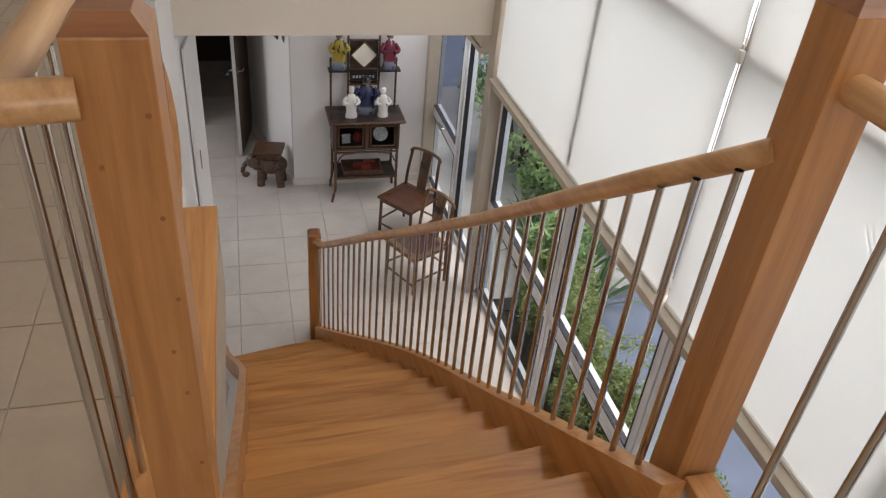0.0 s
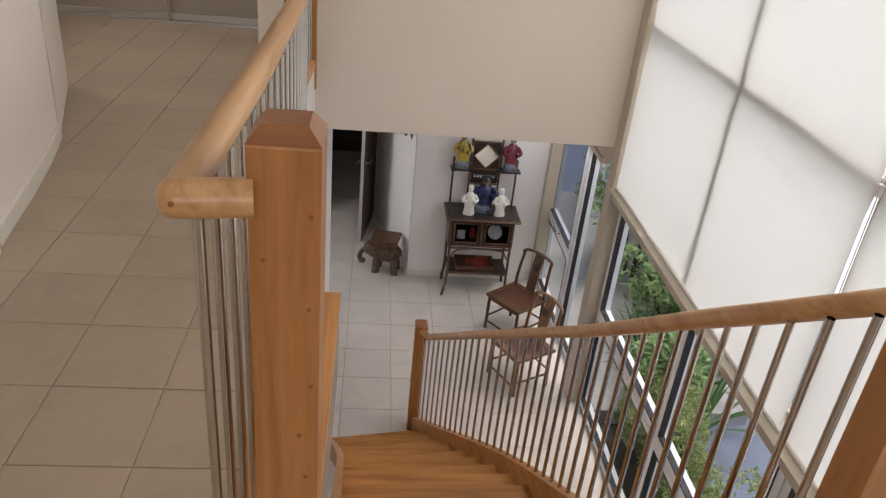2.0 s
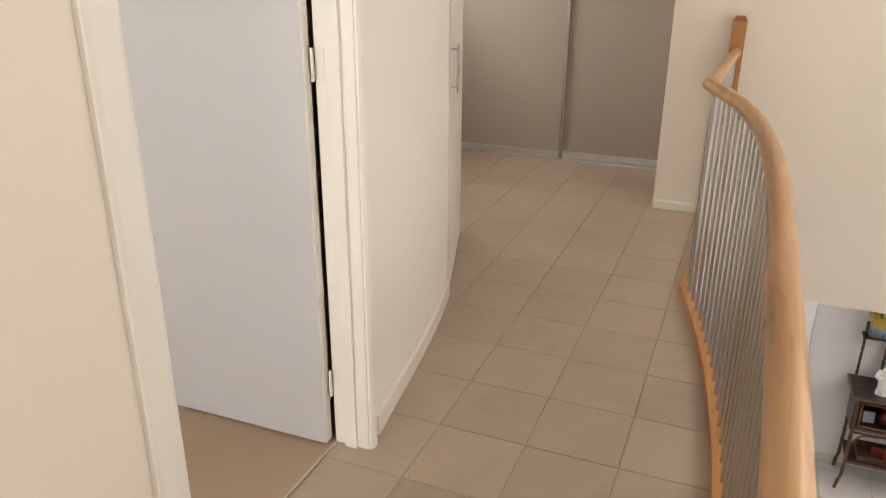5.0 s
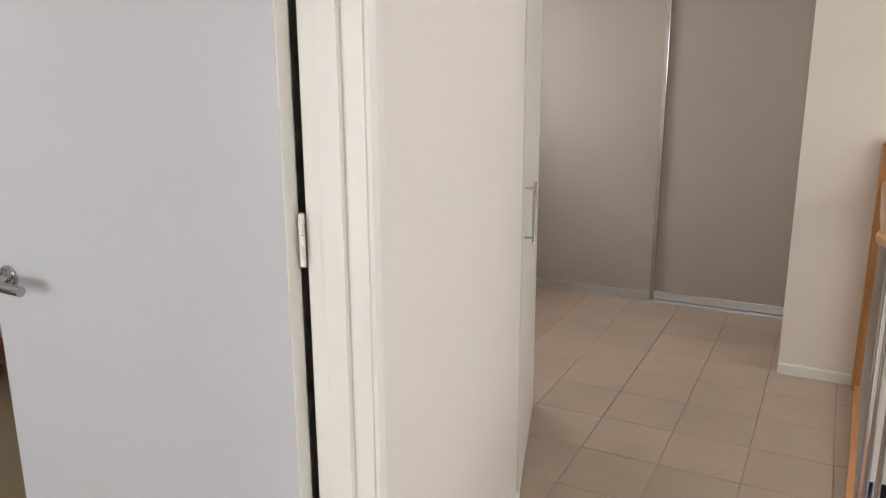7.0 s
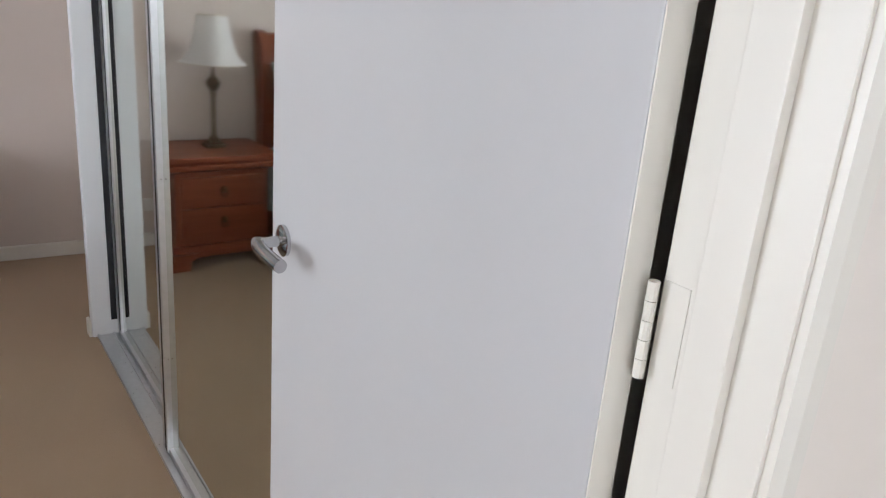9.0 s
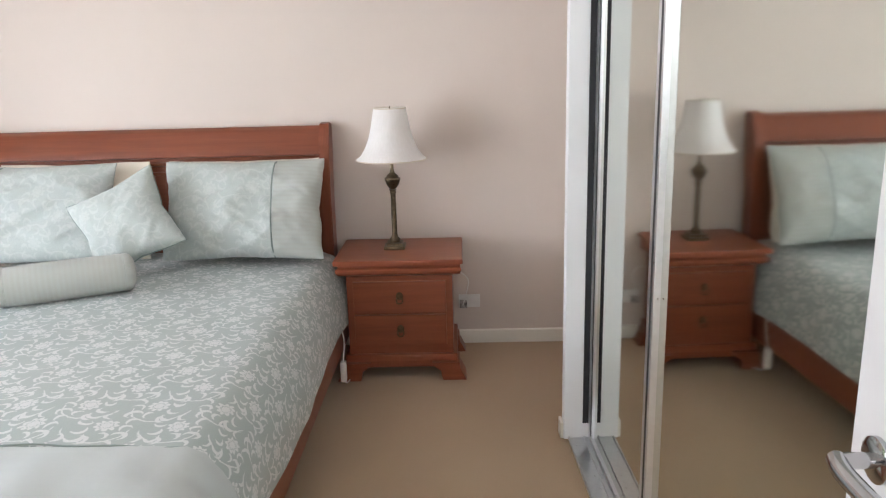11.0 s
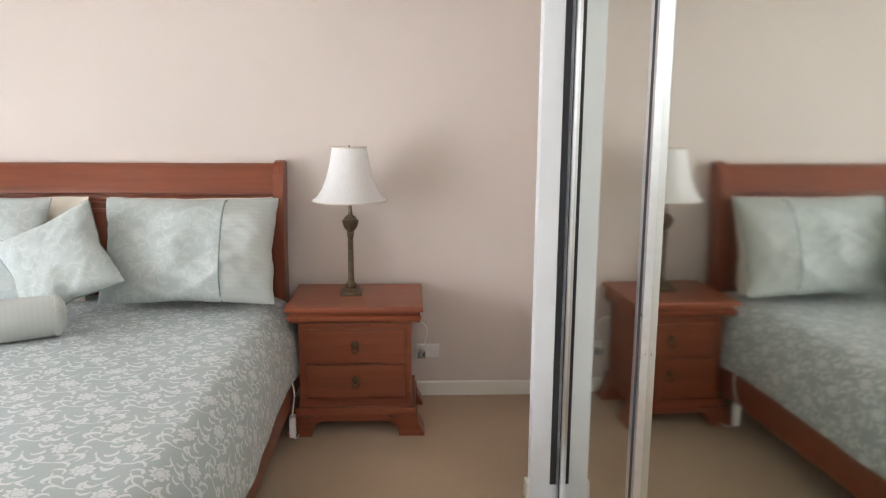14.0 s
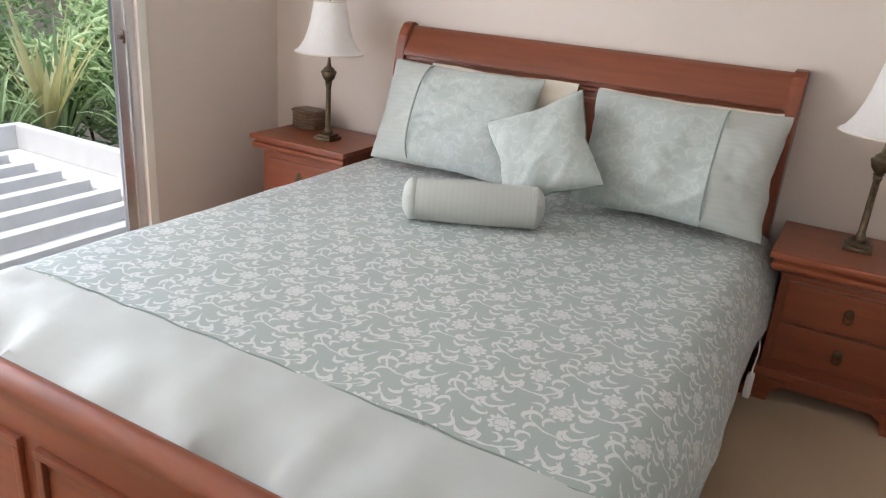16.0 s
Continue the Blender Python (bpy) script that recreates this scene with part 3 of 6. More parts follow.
# walls coloured dark so that the room reads as unlit
structure("dark_room", boxes([((0.2, 13.9, LOW), (2.6, 14.0, -0.4)), ((0.2, 11.8, LOW), (0.3, 13.9, -0.4)), ((2.5, 11.8, LOW), (2.6, 13.9, -0.4))]), ROOM_SHADE, "room behind the hall door, its shade put into near-black walls", "wall")

# bedroom walls
structure("wall_bed_head", box((HEAD_X - 0.12, BEDWIN_Y - 0.12, 0), (HEAD_X, 5.60, 2.50)), BED_WALL, "warm cream painted wall behind the bed", "wall")
structure("wall_bed_niche", box((HEAD_X, 5.50, 0), (-2.39, 5.62, 2.50)), BED_WALL, "warm cream painted wall beside the wardrobe", "wall")
WX0, WX1, WZ0, WZ1 = -2.50, 0.0, 0.03, 2.15
structure("wall_bed_window", boxes([((HEAD_X, BEDWIN_Y - 0.12, 0), (WX0, BEDWIN_Y, 2.5)), ((WX1, BEDWIN_Y - 0.12, 0), (0.42, BEDWIN_Y, 2.5)),
                                    ((WX0, BEDWIN_Y - 0.12, WZ1), (WX1, BEDWIN_Y, 2.5)), ((WX0, BEDWIN_Y - 0.12, -0.2), (WX1, BEDWIN_Y, WZ0))]), BED_WALL, "cream painted window wall of the bedroom", "wall")
structure("wall_wardrobe_back", box((-2.36, 5.95, 0), (0.30, 6.05, 2.5)), BED_WALL, "plain wall closing the wardrobe", "wall")
structure("wall_wardrobe_head", box((-2.39, 5.28, 2.30), (0.42, 5.42, 2.5)), BED_WALL, "cream bulkhead above the mirrored wardrobe", "wall")

# skirtings
def skirting(name, pts, h, d, mat, label):
    bm = bmesh.new()
    add_sweep(bm, pts, [(0, 0), (d, 0), (d, h - 0.006), (d - 0.006, h), (0, h)])
    bmesh.ops.recalc_face_normals(bm, faces=bm.faces)
    return structure(name, bm, mat, label, "skirting board")


skirting("baseboard_curved", [(x, y, 0.001) for x, y in curve[1:]], 0.075, 0.012, TRIM, "low cream skirting on the curved wall")
skirting("baseboard_near", [(0.54, 1.0, 0.001), (0.54, 4.50, 0.001)], 0.075, 0.012, TRIM, "low cream skirting on the landing wall")
skirting("baseboard_pier", [(1.035, FAR_Y, 0.001), (1.36, FAR_Y, 0.001)], 0.055, 0.014, TRIM, "low cream skirting on the wall pier")
skirting("baseboard_bed_head", [(HEAD_X, BEDWIN_Y, 0.004), (HEAD_X, 5.5, 0.004)], 0.075, 0.013, TRIM, "low cream skirting behind the bed")
skirting("baseboard_bed_window", [(WX0 - 0.06, BEDWIN_Y, 0.004), (HEAD_X, BEDWIN_Y, 0.004)], 0.075, 0.013, TRIM, "low cream skirting by the window")
skirting("baseboard_hall", [(2.30, 10.22, LOW), (WIN_X, 10.22, LOW)], 0.08, 0.013, TRIM, "low white skirting behind the cabinet")
skirting("baseboard_splay", [(1.905, 11.6, LOW), (2.294, 10.222, LOW)], 0.08, 0.013, TRIM, "low white skirting on the splayed wall")

# ---- glazed wall: posts, rails and panes ----
UP = (-0.72, 2.55)
win = thing("window_1", "tall glazed stair wall with beige frame and pale blinds", "window")
tagged(win, kind="structure")
for y0, y1 in ((8.13, FAR_Y),):
    part("post", box((3.68, y0, LOW), (3.86, y1, 2.55), 0.006), ALU_BEIGE, win)
for y in (6.68, 5.40, 4.10, 2.7):
    part("mullion", box((3.735, y - 0.022, UP[0]), (3.80, y + 0.022, 2.55)), ALU_BEIGE, win)
for z in (0.45, 1.7):
    part("glazing_bar", box((3.742, 0.9, z - 0.025), (3.80, 8.13, z + 0.025)), ALU_BEIGE, win)
tr = bmesh.new()
add_box(tr, (3.69, 0.9, -0.845), (3.90, 8.13, -0.775), 0.006)
add_box(tr, (3.655, 0.9, -0.775), (3.84, 8.13, -0.755), 0.004)
part("transom", tr, ALU_BEIGE, win, "beige aluminium transom")
part("pane", box((3.83, 0.9, -0.755), (3.836, 8.13, 2.55)), GLASS, win).visible_shadow = False
structure("wall_window_top", box((3.70, 0.8, 2.5), (3.95, FAR_Y, 2.65)), CREAM, "plaster above the glazed wall", "wall")
structure("wall_window_near", box((3.70, 0.8, LOW), (3.9, 3.2, -0.845)), CREAM, "plain wall below the glazing", "wall")

low_win = thing("window_2", "white framed lower windows looking onto the garden", "window")
tagged(low_win, kind="structure")


def sash(parent, y0, y1, z0, z1, w=0.05, x=3.78, glass=GLASS):
    bm = bmesh.new()
    for a, b in (((y0, z0), (y1, z0 + w)), ((y0, z1 - w), (y1, z1)), ((y0, z0 + w), (y0 + w, z1 - w)), ((y1 - w, z0 + w), (y1, z1 - w))):
        add_box(bm, (x, a[0], a[1]), (x + 0.085, b[0], b[1]), 0.004)
    fr = part("sash", bm, ALU_WHITE, parent)
    s = 0.012
    bm = bmesh.new()
    i0, i1, k0, k1 = y0 + w, y1 - w, z0 + w, z1 - w
    for a, b in (((i0, k0), (i1, k0 + s)), ((i0, k1 - s), (i1, k1)), ((i0, k0 + s), (i0 + s, k1 - s)), ((i1 - s, k0 + s), (i1, k1 - s))):
        add_box(bm, (x - 0.001, a[0], a[1]), (x + 0.04, b[0], b[1]))
    part("seal", bm, SEAL, fr, "black rubber seal")
    part("pane", box((x + 0.024, i0, k0), (x + 0.03, i1, k1)), glass, parent).visible_shadow = False
    return fr


for y0, y1 in ((6.645, 8.13), (5.37, 6.635), (4.08, 5.36), (3.2, 4.07)):
    sash(low_win, y0, y1, -1.875, -0.85, 0.055)
    sash(low_win, y0, y1, LOW + 0.02, -1.88, 0.055)
# windows of the hall beyond the post
sash(low_win, 8.28, 9.16, LOW + 0.02, -0.62, 0.06, 3.79)
top_sash = sash(low_win, 9.17, 10.20, -1.93, -0.62, 0.05, 3.77, SCREEN_GLASS)
sash(low_win, 9.17, 10.20, LOW + 0.02, -1.94, 0.05, 3.77)
bm = tube([(3.77, 9.60, -1.905), (3.735, 9.61, -1.90), (3.73, 9.70, -1.895), (3.73, 9.74, -1.895)], 0.009, 8)
part("handle", bm, CHROME, top_sash, "bright metal window handle")
hall_head = bmesh.new()
add_box(hall_head, (3.66, FAR_Y + 0.12, -0.62), (3.90, 10.22, -0.476))
add_box(hall_head, (3.64, FAR_Y + 0.12, -0.66), (3.78, 10.22, -0.62), 0.004)
part("frame_head", hall_head, ALU_BEIGE, low_win)
part("frame_jamb", box((3.68, 10.12, LOW), (3.80, 10.219, -0.62), 0.004), ALU_BEIGE, low_win)
part("blind_bracket", lathe([(0.0, 0), (0.028, 0), (0.028, 0.03), (0.0, 0.03)], 16), PLASTIC, low_win).matrix_basis = pose(3.655, 8.42, -0.70, 0, 90, 0)

# ---- tall fabric blinds ----
def blind(y0, y1):
    """A hanging fabric panel with a faint ripple."""
    bm = bmesh.new()
    ny, nz = 30, 34
    z0, z1 = -0.735, 2.50
    grid = []
    for j in range(nz + 1):
        z = z0 + (z1 - z0) * j / nz
        row = []
        for i in range(ny + 1):
            y = y0 + (y1 - y0) * i / ny
            sag = 0.014 * math.exp(-((z - 0.46 - 0.02 * math.sin(y * 2.3)) / 0.06) ** 2)
            row.append(bm.verts.new((3.715 + sag + 0.004 * math.sin(y * 3.1 + z), y, z)))
        grid.append(row)
    for a, b in zip(grid, grid[1:]):
        for i in range(ny):
            bm.faces.new((a[i], a[i + 1], b[i + 1], b[i]))
    bmesh.ops.solidify(bm, geom=bm.faces[:], thickness=0.0012)
    return bm


for y0, y1 in ((5.425, 8.12), (2.75, 5.385), (0.95, 2.72)):
    b = thing("roller_blind", "off-white translucent roller blind covering tall glazing", "blind", group="stair window blinds")
    part("fabric", blind(y0, y1), BLIND, b, "", True)
    part("bottom_bar", box((3.706, y0, -0.752), (3.726, y1, -0.732), 0.004), PLASTIC, b)
for z in (-0.66, 0.42):
    part("blind_clip", box((3.70, 5.392, z), (3.72, 5.418, z + 0.05), 0.003), PLASTIC, win)
part("blind_cord", tube([(3.72, 5.412, -0.72), (3.72, 5.412, 2.4)], 0.003, 6), ALU_WHITE, win)

# ---- staircase ----
R = [(2.324, 7.488), (2.376, 7.249), (2.428, 7.006), (2.473, 6.769), (2.524, 6.529), (2.580, 6.282), (2.619, 6.04), (2.645, 5.793),
     (2.663, 5.546), (2.672, 5.30), (2.674, 5.06), (2.675, 4.82), (2.676, 4.584), (2.678, 4.344), (2.679, 4.103), (2.68, 3.86)]
L = [(1.575, 7.36), (1.60, 7.095), (1.645, 6.837), (1.69, 6.60), (1.715, 6.38), (1.732, 6.17), (1.742, 5.97), (1.75, 5.77),
     (1.756, 5.53), (1.758, 5.27), (1.76, 5.01), (1.76, 4.755), (1.76, 4.50), (1.76, 4.25), (1.76, 4.03), (1.76, 3.86)]
stair = thing("staircase", "curved closed-riser staircase of golden varnished timber", "staircase", (0, 0, LOW))
stair.location.z = 0
for j in range(15):
    z = LOW + RISE * (j + 1)
    (rx, ry), (lx, ly) = R[j], L[j]
    (rx2, ry2), (lx2, ly2) = R[j + 1], L[j + 1]
    bm = bmesh.new()
    n = 0.030
    pts = [(lx, ly + n), (rx, ry + n), (rx2, ry2 - 0.03), (lx2, ly2 - 0.03)]
    add_prism(bm, pts, z - 0.034, z)
    bmesh.ops.recalc_face_normals(bm, faces=bm.faces)
    es = [e for e in bm.edges if all(abs(v.co.y - (ly + n)) < 1e-4 or abs(v.co.y - (ry + n)) < 1e-4 for v in e.verts) and abs(e.verts[0].co.z - e.verts[1].co.z) < 1e-4]
    bmesh.ops.bevel(bm, geom=es, offset=0.013, segments=3, affect="EDGES")
    part("tread", bm, GOLD_X, stair)
    part("riser", prism([(lx, ly), (rx, ry), (rx, ry - 0.018), (lx, ly - 0.018)], z - RISE, z - 0.034), GOLD_X, stair)
part("riser", prism([(1.76, 3.90), (2.68, 3.90), (2.68, 3.88), (1.76, 3.88)], -RISE, -0.03), GOLD_X, stair)
part("landing_nosing", box((1.76, 3.80, -0.03), (2.69, 3.915, 0.003), 0.006), GOLD_X, stair)


def strip(line, w, lo, hi):
    """A board on edge: (x, y, z) line, thickness to the right, from lo to hi about z."""
    bm = bmesh.new()
    add_sweep_flat(bm, line, w, lo, hi)
    return bm


def add_sweep_flat(bm, line, w, lo, hi):
    rings = []
    for i, p in enumerate(line):
        d = line[min(i + 1, len(line) - 1)] - line[max(i - 1, 0)]
        s = Vector((d.y, -d.x, 0)).normalized() * w
        rings.append([bm.verts.new((p.x, p.y, p.z + lo)), bm.verts.new((p.x + s.x, p.y + s.y, p.z + lo)),
                      bm.verts.new((p.x + s.x, p.y + s.y, p.z + hi)), bm.verts.new((p.x, p.y, p.z + hi))])
    for a, b in zip(rings, rings[1:]):
        for i in range(4):
            bm.faces.new((a[i], a[(i + 1) % 4], b[(i + 1) % 4], b[i]))
    bm.faces.new(rings[0][::-1])
    bm.faces.new(rings[-1])
    bmesh.ops.recalc_face_normals(bm, faces=bm.faces)


outer = smooth_line([(x, y, LOW + RISE * (j + 1)) for j, (x, y) in enumerate(R)][::-1] + [(2.275, 7.70, LOW + 0.03)], 3)
inner = smooth_line([(x, y, LOW + RISE * (j + 1)) for j, (x, y) in enumerate(L)][::-1], 3)
part("outer_string", strip(outer, 0.055, -0.30, 0.10), GOLD, stair, "thick golden timber string board")
part("spandrel", strip([p for p in inner if p.y > 3.9], -0.06, -0.9, 0.0), WHITE_WALL, stair, "white painted side below the inner string")
part("inner_string", strip(inner, 0.034, -0.2, 0.14), GOLD, stair, "golden timber string against the wall")

# ---- balustrades ----
def newel_bm(cx, cy, z0, z1, w=0.1):
    """A square post with chamfered corners and a low pyramid cap."""
    bm = bmesh.new()
    h = w / 2
    add_box(bm, (cx - h, cy - h, z0), (cx + h, cy + h, z1), 0.004)
    bmesh.ops.recalc_face_normals(bm, faces=bm.faces)
    return bm


def cap_bm(cx, cy, z1, w=0.1):
    bm = bmesh.new()
    h = w / 2
    vs = [bm.verts.new((cx + a * h, cy + b * h, z1)) for a, b in ((-1, -1), (1, -1), (1, 1), (-1, 1))]
    bm.faces.new(vs[::-1])
    k = h * 0.62
    ts = [bm.verts.new((cx + a * k, cy + b * k, z1 + 0.024)) for a, b in ((-1, -1), (1, -1), (1, 1), (-1, 1))]
    for i in range(4):
        bm.faces.new((vs[i], vs[(i + 1) % 4], ts[(i + 1) % 4], ts[i]))
    bm.faces.new(ts)
    bmesh.ops.recalc_face_normals(bm, faces=bm.faces)
    return bm


def baluster_mesh(h):
    bm = tube([(0, 0, 0), (0, 0, h)], 0.0085, 12)
    bmesh.ops.delete(bm, geom=[f for f in bm.faces if len(f.verts) > 4], context="FACES_ONLY")
    return mesh_of(bm, STEEL, True)


def put_baluster(me, x, y, z, parent):
    o = new("baluster", me)
    o.parent = parent
    o.location = (x, y, z)


def rail_bm(line, r=0.0275):
    bm = bmesh.new()
    add_sweep(bm, line, circle(r, 18))
    bmesh.ops.recalc_face_normals(bm, faces=bm.faces)
    return bm


RZ = 0.975
land = thing("landing_balustrade", "curved timber handrail on slim steel balusters along the landing", "balustrade")
nw = part("newel", newel_bm(1.735, 3.965, -0.34, 1.050), GOLD_Z, land, "golden timber newel with chamfered cap")
part("cap", cap_bm(1.735, 3.965, 1.050), CAP_WOOD, nw, "darker stained chamfered cap")
for dx, z in ((0.036, 0.95), (0.034, 0.80), (0.038, 0.66), (0.030, 0.47), (-0.030, 0.88), (0.036, 0.30), (0.020, 0.56)):
    pg_ = part("plug", lathe([(0, 0), (0.0042, 0), (0.0036, 0.0012), (0, 0.0012)], 10), CAP_WOOD, nw)
    pg_.matrix_basis = pose(1.735 + dx, 3.9152, z, 90, 0, 0)
nw = part("newel", newel_bm(1.398, 8.235, -0.17, 1.145, 0.074), GOLD_Z, land, "golden timber wall newel")
part("cap", cap_bm(1.398, 8.235, 1.145, 0.074), CAP_WOOD, nw, "darker stained chamfered cap")
top = [Vector((p.x - 0.020 + 0.042 * min(1.0, max(0.0, (p.y - 4.9) / 1.3)) * min(1.0, max(0.0, (7.0 - p.y) / 0.5)), p.y, RZ)) for p in EDGE]
part("handrail", rail_bm([Vector((1.606, 3.905, RZ)), Vector((1.600, 3.96, RZ))] + [p for p in top if p.y > 4.05]), RAIL, land, "round blond timber handrail mitred to a stub at the newel", True)
stub = part("rail_stub", lathe([(0, 0), (0.012, 0.0008), (0.021, 0.005), (0.0262, 0.013), (0.0278, 0.024), (0.0278, 0.122), (0, 0.122)], 24), RAIL, land, "short round timber stub between handrail and newel", True)
stub.matrix_basis = pose(1.574, 3.898, RZ, 0, 90, 9)
part("plug", lathe([(0, 0), (0.0042, 0), (0.0036, 0.0014), (0, 0.0014)], 10), CAP_WOOD, land).matrix_basis = pose(1.598, 3.8742, RZ + 0.004, 90, 0, 9)
part("handrail", rail_bm([(1.358, 6.99, RZ), (1.37, 7.4, RZ), (1.40, 8.20, RZ)]), RAIL, land, "", True)
foot = [Vector((p.x, p.y, 0)) for p in EDGE]
part("plinth", box((1.585, 3.90, 0.0), (1.767, 5.172, 0.05), 0.004), GOLD, land, "wide golden timber plinth")
part("foot_rail", strip([Vector((p.x - 0.03, p.y, 0)) for p in foot if p.y > 5.17], 0.062, -0.005, 0.045), GOLD, land, "curved golden timber foot rail")
part("foot_rail", strip([Vector((p.x - 0.03, p.y, 0)) for p in EDGE_TAIL], 0.062, -0.005, 0.045), GOLD, land)
bal = baluster_mesh(RZ - 0.04)
for p in spaced(EDGE, 0.098, 0.06) + spaced(EDGE_TAIL, 0.098, 0.06):
    put_baluster(bal, p.x, p.y, 0.03, land)

flight = thing("stair_balustrade", "sloping timber handrail on slim steel balusters beside the stair", "balustrade")
mid = [Vector((p.x + 0.028, p.y, p.z)) for p in outer]
nw = part("newel", newel_bm(2.826, 3.985, -0.42, 1.07), GOLD_Z, flight, "golden timber newel with chamfered cap")
part("cap", cap_bm(2.826, 3.985, 1.07), CAP_WOOD, nw, "darker stained chamfered cap")
nw = part("newel", newel_bm(2.29, 7.735, LOW, -1.80, 0.095), GOLD_Z, flight, "golden timber foot newel with dark cap")
part("cap", cap_bm(2.29, 7.735, -1.80, 0.095), CAP_WOOD, nw, "darker stained chamfered cap")
slope = [Vector((p.x, p.y, p.z + 0.90)) for p in mid if 4.22 < p.y < 7.60]
slope = [Vector((2.79, 4.01, 0.812))] + slope + [Vector((2.30, 7.70, -1.845))]
part("handrail", rail_bm(slope, 0.0255), RAIL, flight, "round timber handrail following the stair", True)
for p in spaced(mid, 0.13, 0.16):
    if p.y < 7.66:
        me = baluster_mesh(0.90 - 0.125)
        put_baluster(me, p.x, p.y, p.z + 0.10, flight)

side = thing("side_balustrade", "short timber handrail on steel balusters at the stair head", "balustrade")
part("handrail", rail_bm([(2.825, 3.94, 0.955), (2.825, 0.92, 0.955)]), RAIL, side, "", True)
part("foot_rail", box((2.79, 0.91, -0.3), (2.862, 3.925, 0.03), 0.004), GOLD, side)
for i in range(19):
    put_baluster(bal, 2.825, 3.765 - 0.148 * i, 0.0, side)

# ---- doors of the landing ----
def lever(parent, name="door_handle", sx=1.0, sy=1.0):
    """Round rose with a bent lever, on the local face y = 0."""
    bm = lathe([(0, 0), (0.027, 0), (0.027, 0.006), (0.02, 0.009), (0, 0.009)], 20)
    bmesh.ops.rotate(bm, verts=bm.verts, cent=(0, 0, 0), matrix=Matrix.Rotation(radians(90), 3, "X"))
    add_tube(bm, [(0, 0, 0), (0, -0.045, 0)], 0.0095, 12)
    add_tube(bm, smooth_line([(-0.004, -0.046, 0), (0.02, -0.052, 0), (0.06, -0.053, -0.001), (0.108, -0.050, -0.004)], 4), 0.0112, 10)
    return part(name, bm, CHROME, parent, "chrome lever handle", True)


def hinge(parent, x, y, z, mat=TRIM):
    bm = bmesh.new()
    for k in range(5):
        add_tube(bm, [(x, y, z + k * 0.018), (x, y, z + k * 0.018 + 0.0172)], 0.0052, 10)
    add_box(bm, (x + 0.002, y + 0.0103, z), (x + 0.03, y + 0.0125, z + 0.09))
    return part("hinge", bm, mat, parent, "painted butt hinge")


door = thing("door_1", "open white painted flush bedroom door with chrome lever", "door", (0, 0, 0))
tagged(door, kind="structure")
LEAF_A, LEAF_B = Vector((0.411, 5.345)), Vector((-0.378, 5.334))
ang = math.degrees(math.atan2(LEAF_B.y - LEAF_A.y, LEAF_B.x - LEAF_A.x))
leaf = part("leaf", box((0.0, -0.036, 0.012), (0.789, 0.0, 2.04), 0.002), DOOR_PAINT, door)
part("hinge_edge", box((-0.0015, -0.0345, 0.014), (0.0003, -0.0015, 2.038)), TRIM, leaf, "cream door edge, paler than the leaf")
leaf.matrix_basis = pose(LEAF_A.x, LEAF_A.y, 0, 0, 0, ang)
h = lever(leaf)
h.matrix_basis = pose(0.732, 0.0, 1.057, 0, 0, 180)
for z in (0.18, 1.16, 1.83):
    hinge(door, 0.424, 5.372, z)
# frame with stop and architraves
fr = bmesh.new()
add_box(fr, (0.425, 5.383, 0.0), (0.545, 5.401, 2.06), 0.002)
add_box(fr, (0.425, 4.584, 0.0), (0.545, 4.602, 2.06), 0.002)
add_box(fr, (0.425, 4.602, 2.042), (0.545, 5.383, 2.06), 0.002)
part("jamb", fr, TRIM, door)
st = bmesh.new()
add_box(st, (0.466, 5.371, 0.0), (0.506, 5.3835, 2.042), 0.002)
add_box(st, (0.466, 4.6015, 0.0), (0.506, 4.614, 2.042), 0.002)
part("door_stop", st, TRIM, door)


def architrave(y0, y1, flip):
    bm = bmesh.new()
    w = y1 - y0
    s = [(0, 0), (0.013, 0), (0.018, 0.012), (0.018, w - 0.014), (0.011, w - 0.006), (0.011, w), (0, w)]
    if flip:
        s = [(a, w - b) for a, b in s]
    lo = [bm.verts.new((0.5405 + a, y0 + b, 0.0)) for a, b in s]
    hi = [bm.verts.new((0.5405 + a, y0 + b, 2.10)) for a, b in s]
    for i in range(len(s)):
        bm.faces.new((lo[i], lo[(i + 1) % len(s)], hi[(i + 1) % len(s)], hi[i]))
    bm.faces.new(hi)
    bm.faces.new(lo[::-1])
    bmesh.ops.recalc_face_normals(bm, faces=bm.faces)
    return bm


part("architrave", architrave(4.515, 4.596, True), TRIM, door)
part("architrave", architrave(5.388, 5.432, False), TRIM, door)
part("architrave", box((0.5405, 4.515, 2.05), (0.558, 5.45, 2.12), 0.002), TRIM, door)
structure("threshold", box((0.424, 4.603, 0.0), (0.431, 5.382, 0.0055)), ALU_BEIGE, "thin metal strip between carpet and tile", "threshold")

cup = thing("cupboard", "tall cream cupboard door with slim steel bar handle", "cupboard")
E_, D_ = Vector((0.318, 6.566)), Vector((0.062, 7.38))
cang = math.degrees(math.atan2(D_.y - E_.y, D_.x - E_.x))
cl = (D_ - E_).length
cd = part("door", box((0.002, -0.022, 0.006), (cl, 0.0, 2.30), 0.002), TRIM, cup)
cd.matrix_basis = pose(E_.x, E_.y, 0, 0, 0, cang)
bm = tube([(0.05, -0.052, 0.93), (0.05, -0.052, 1.13)], 0.006, 10)
for z in (0.95, 1.11):
    add_tube(bm, [(0.05, -0.022, z), (0.05, -0.052, z)], 0.004, 8)
part("bar_handle", bm, STEEL, cd, "slim steel bar handle", True)
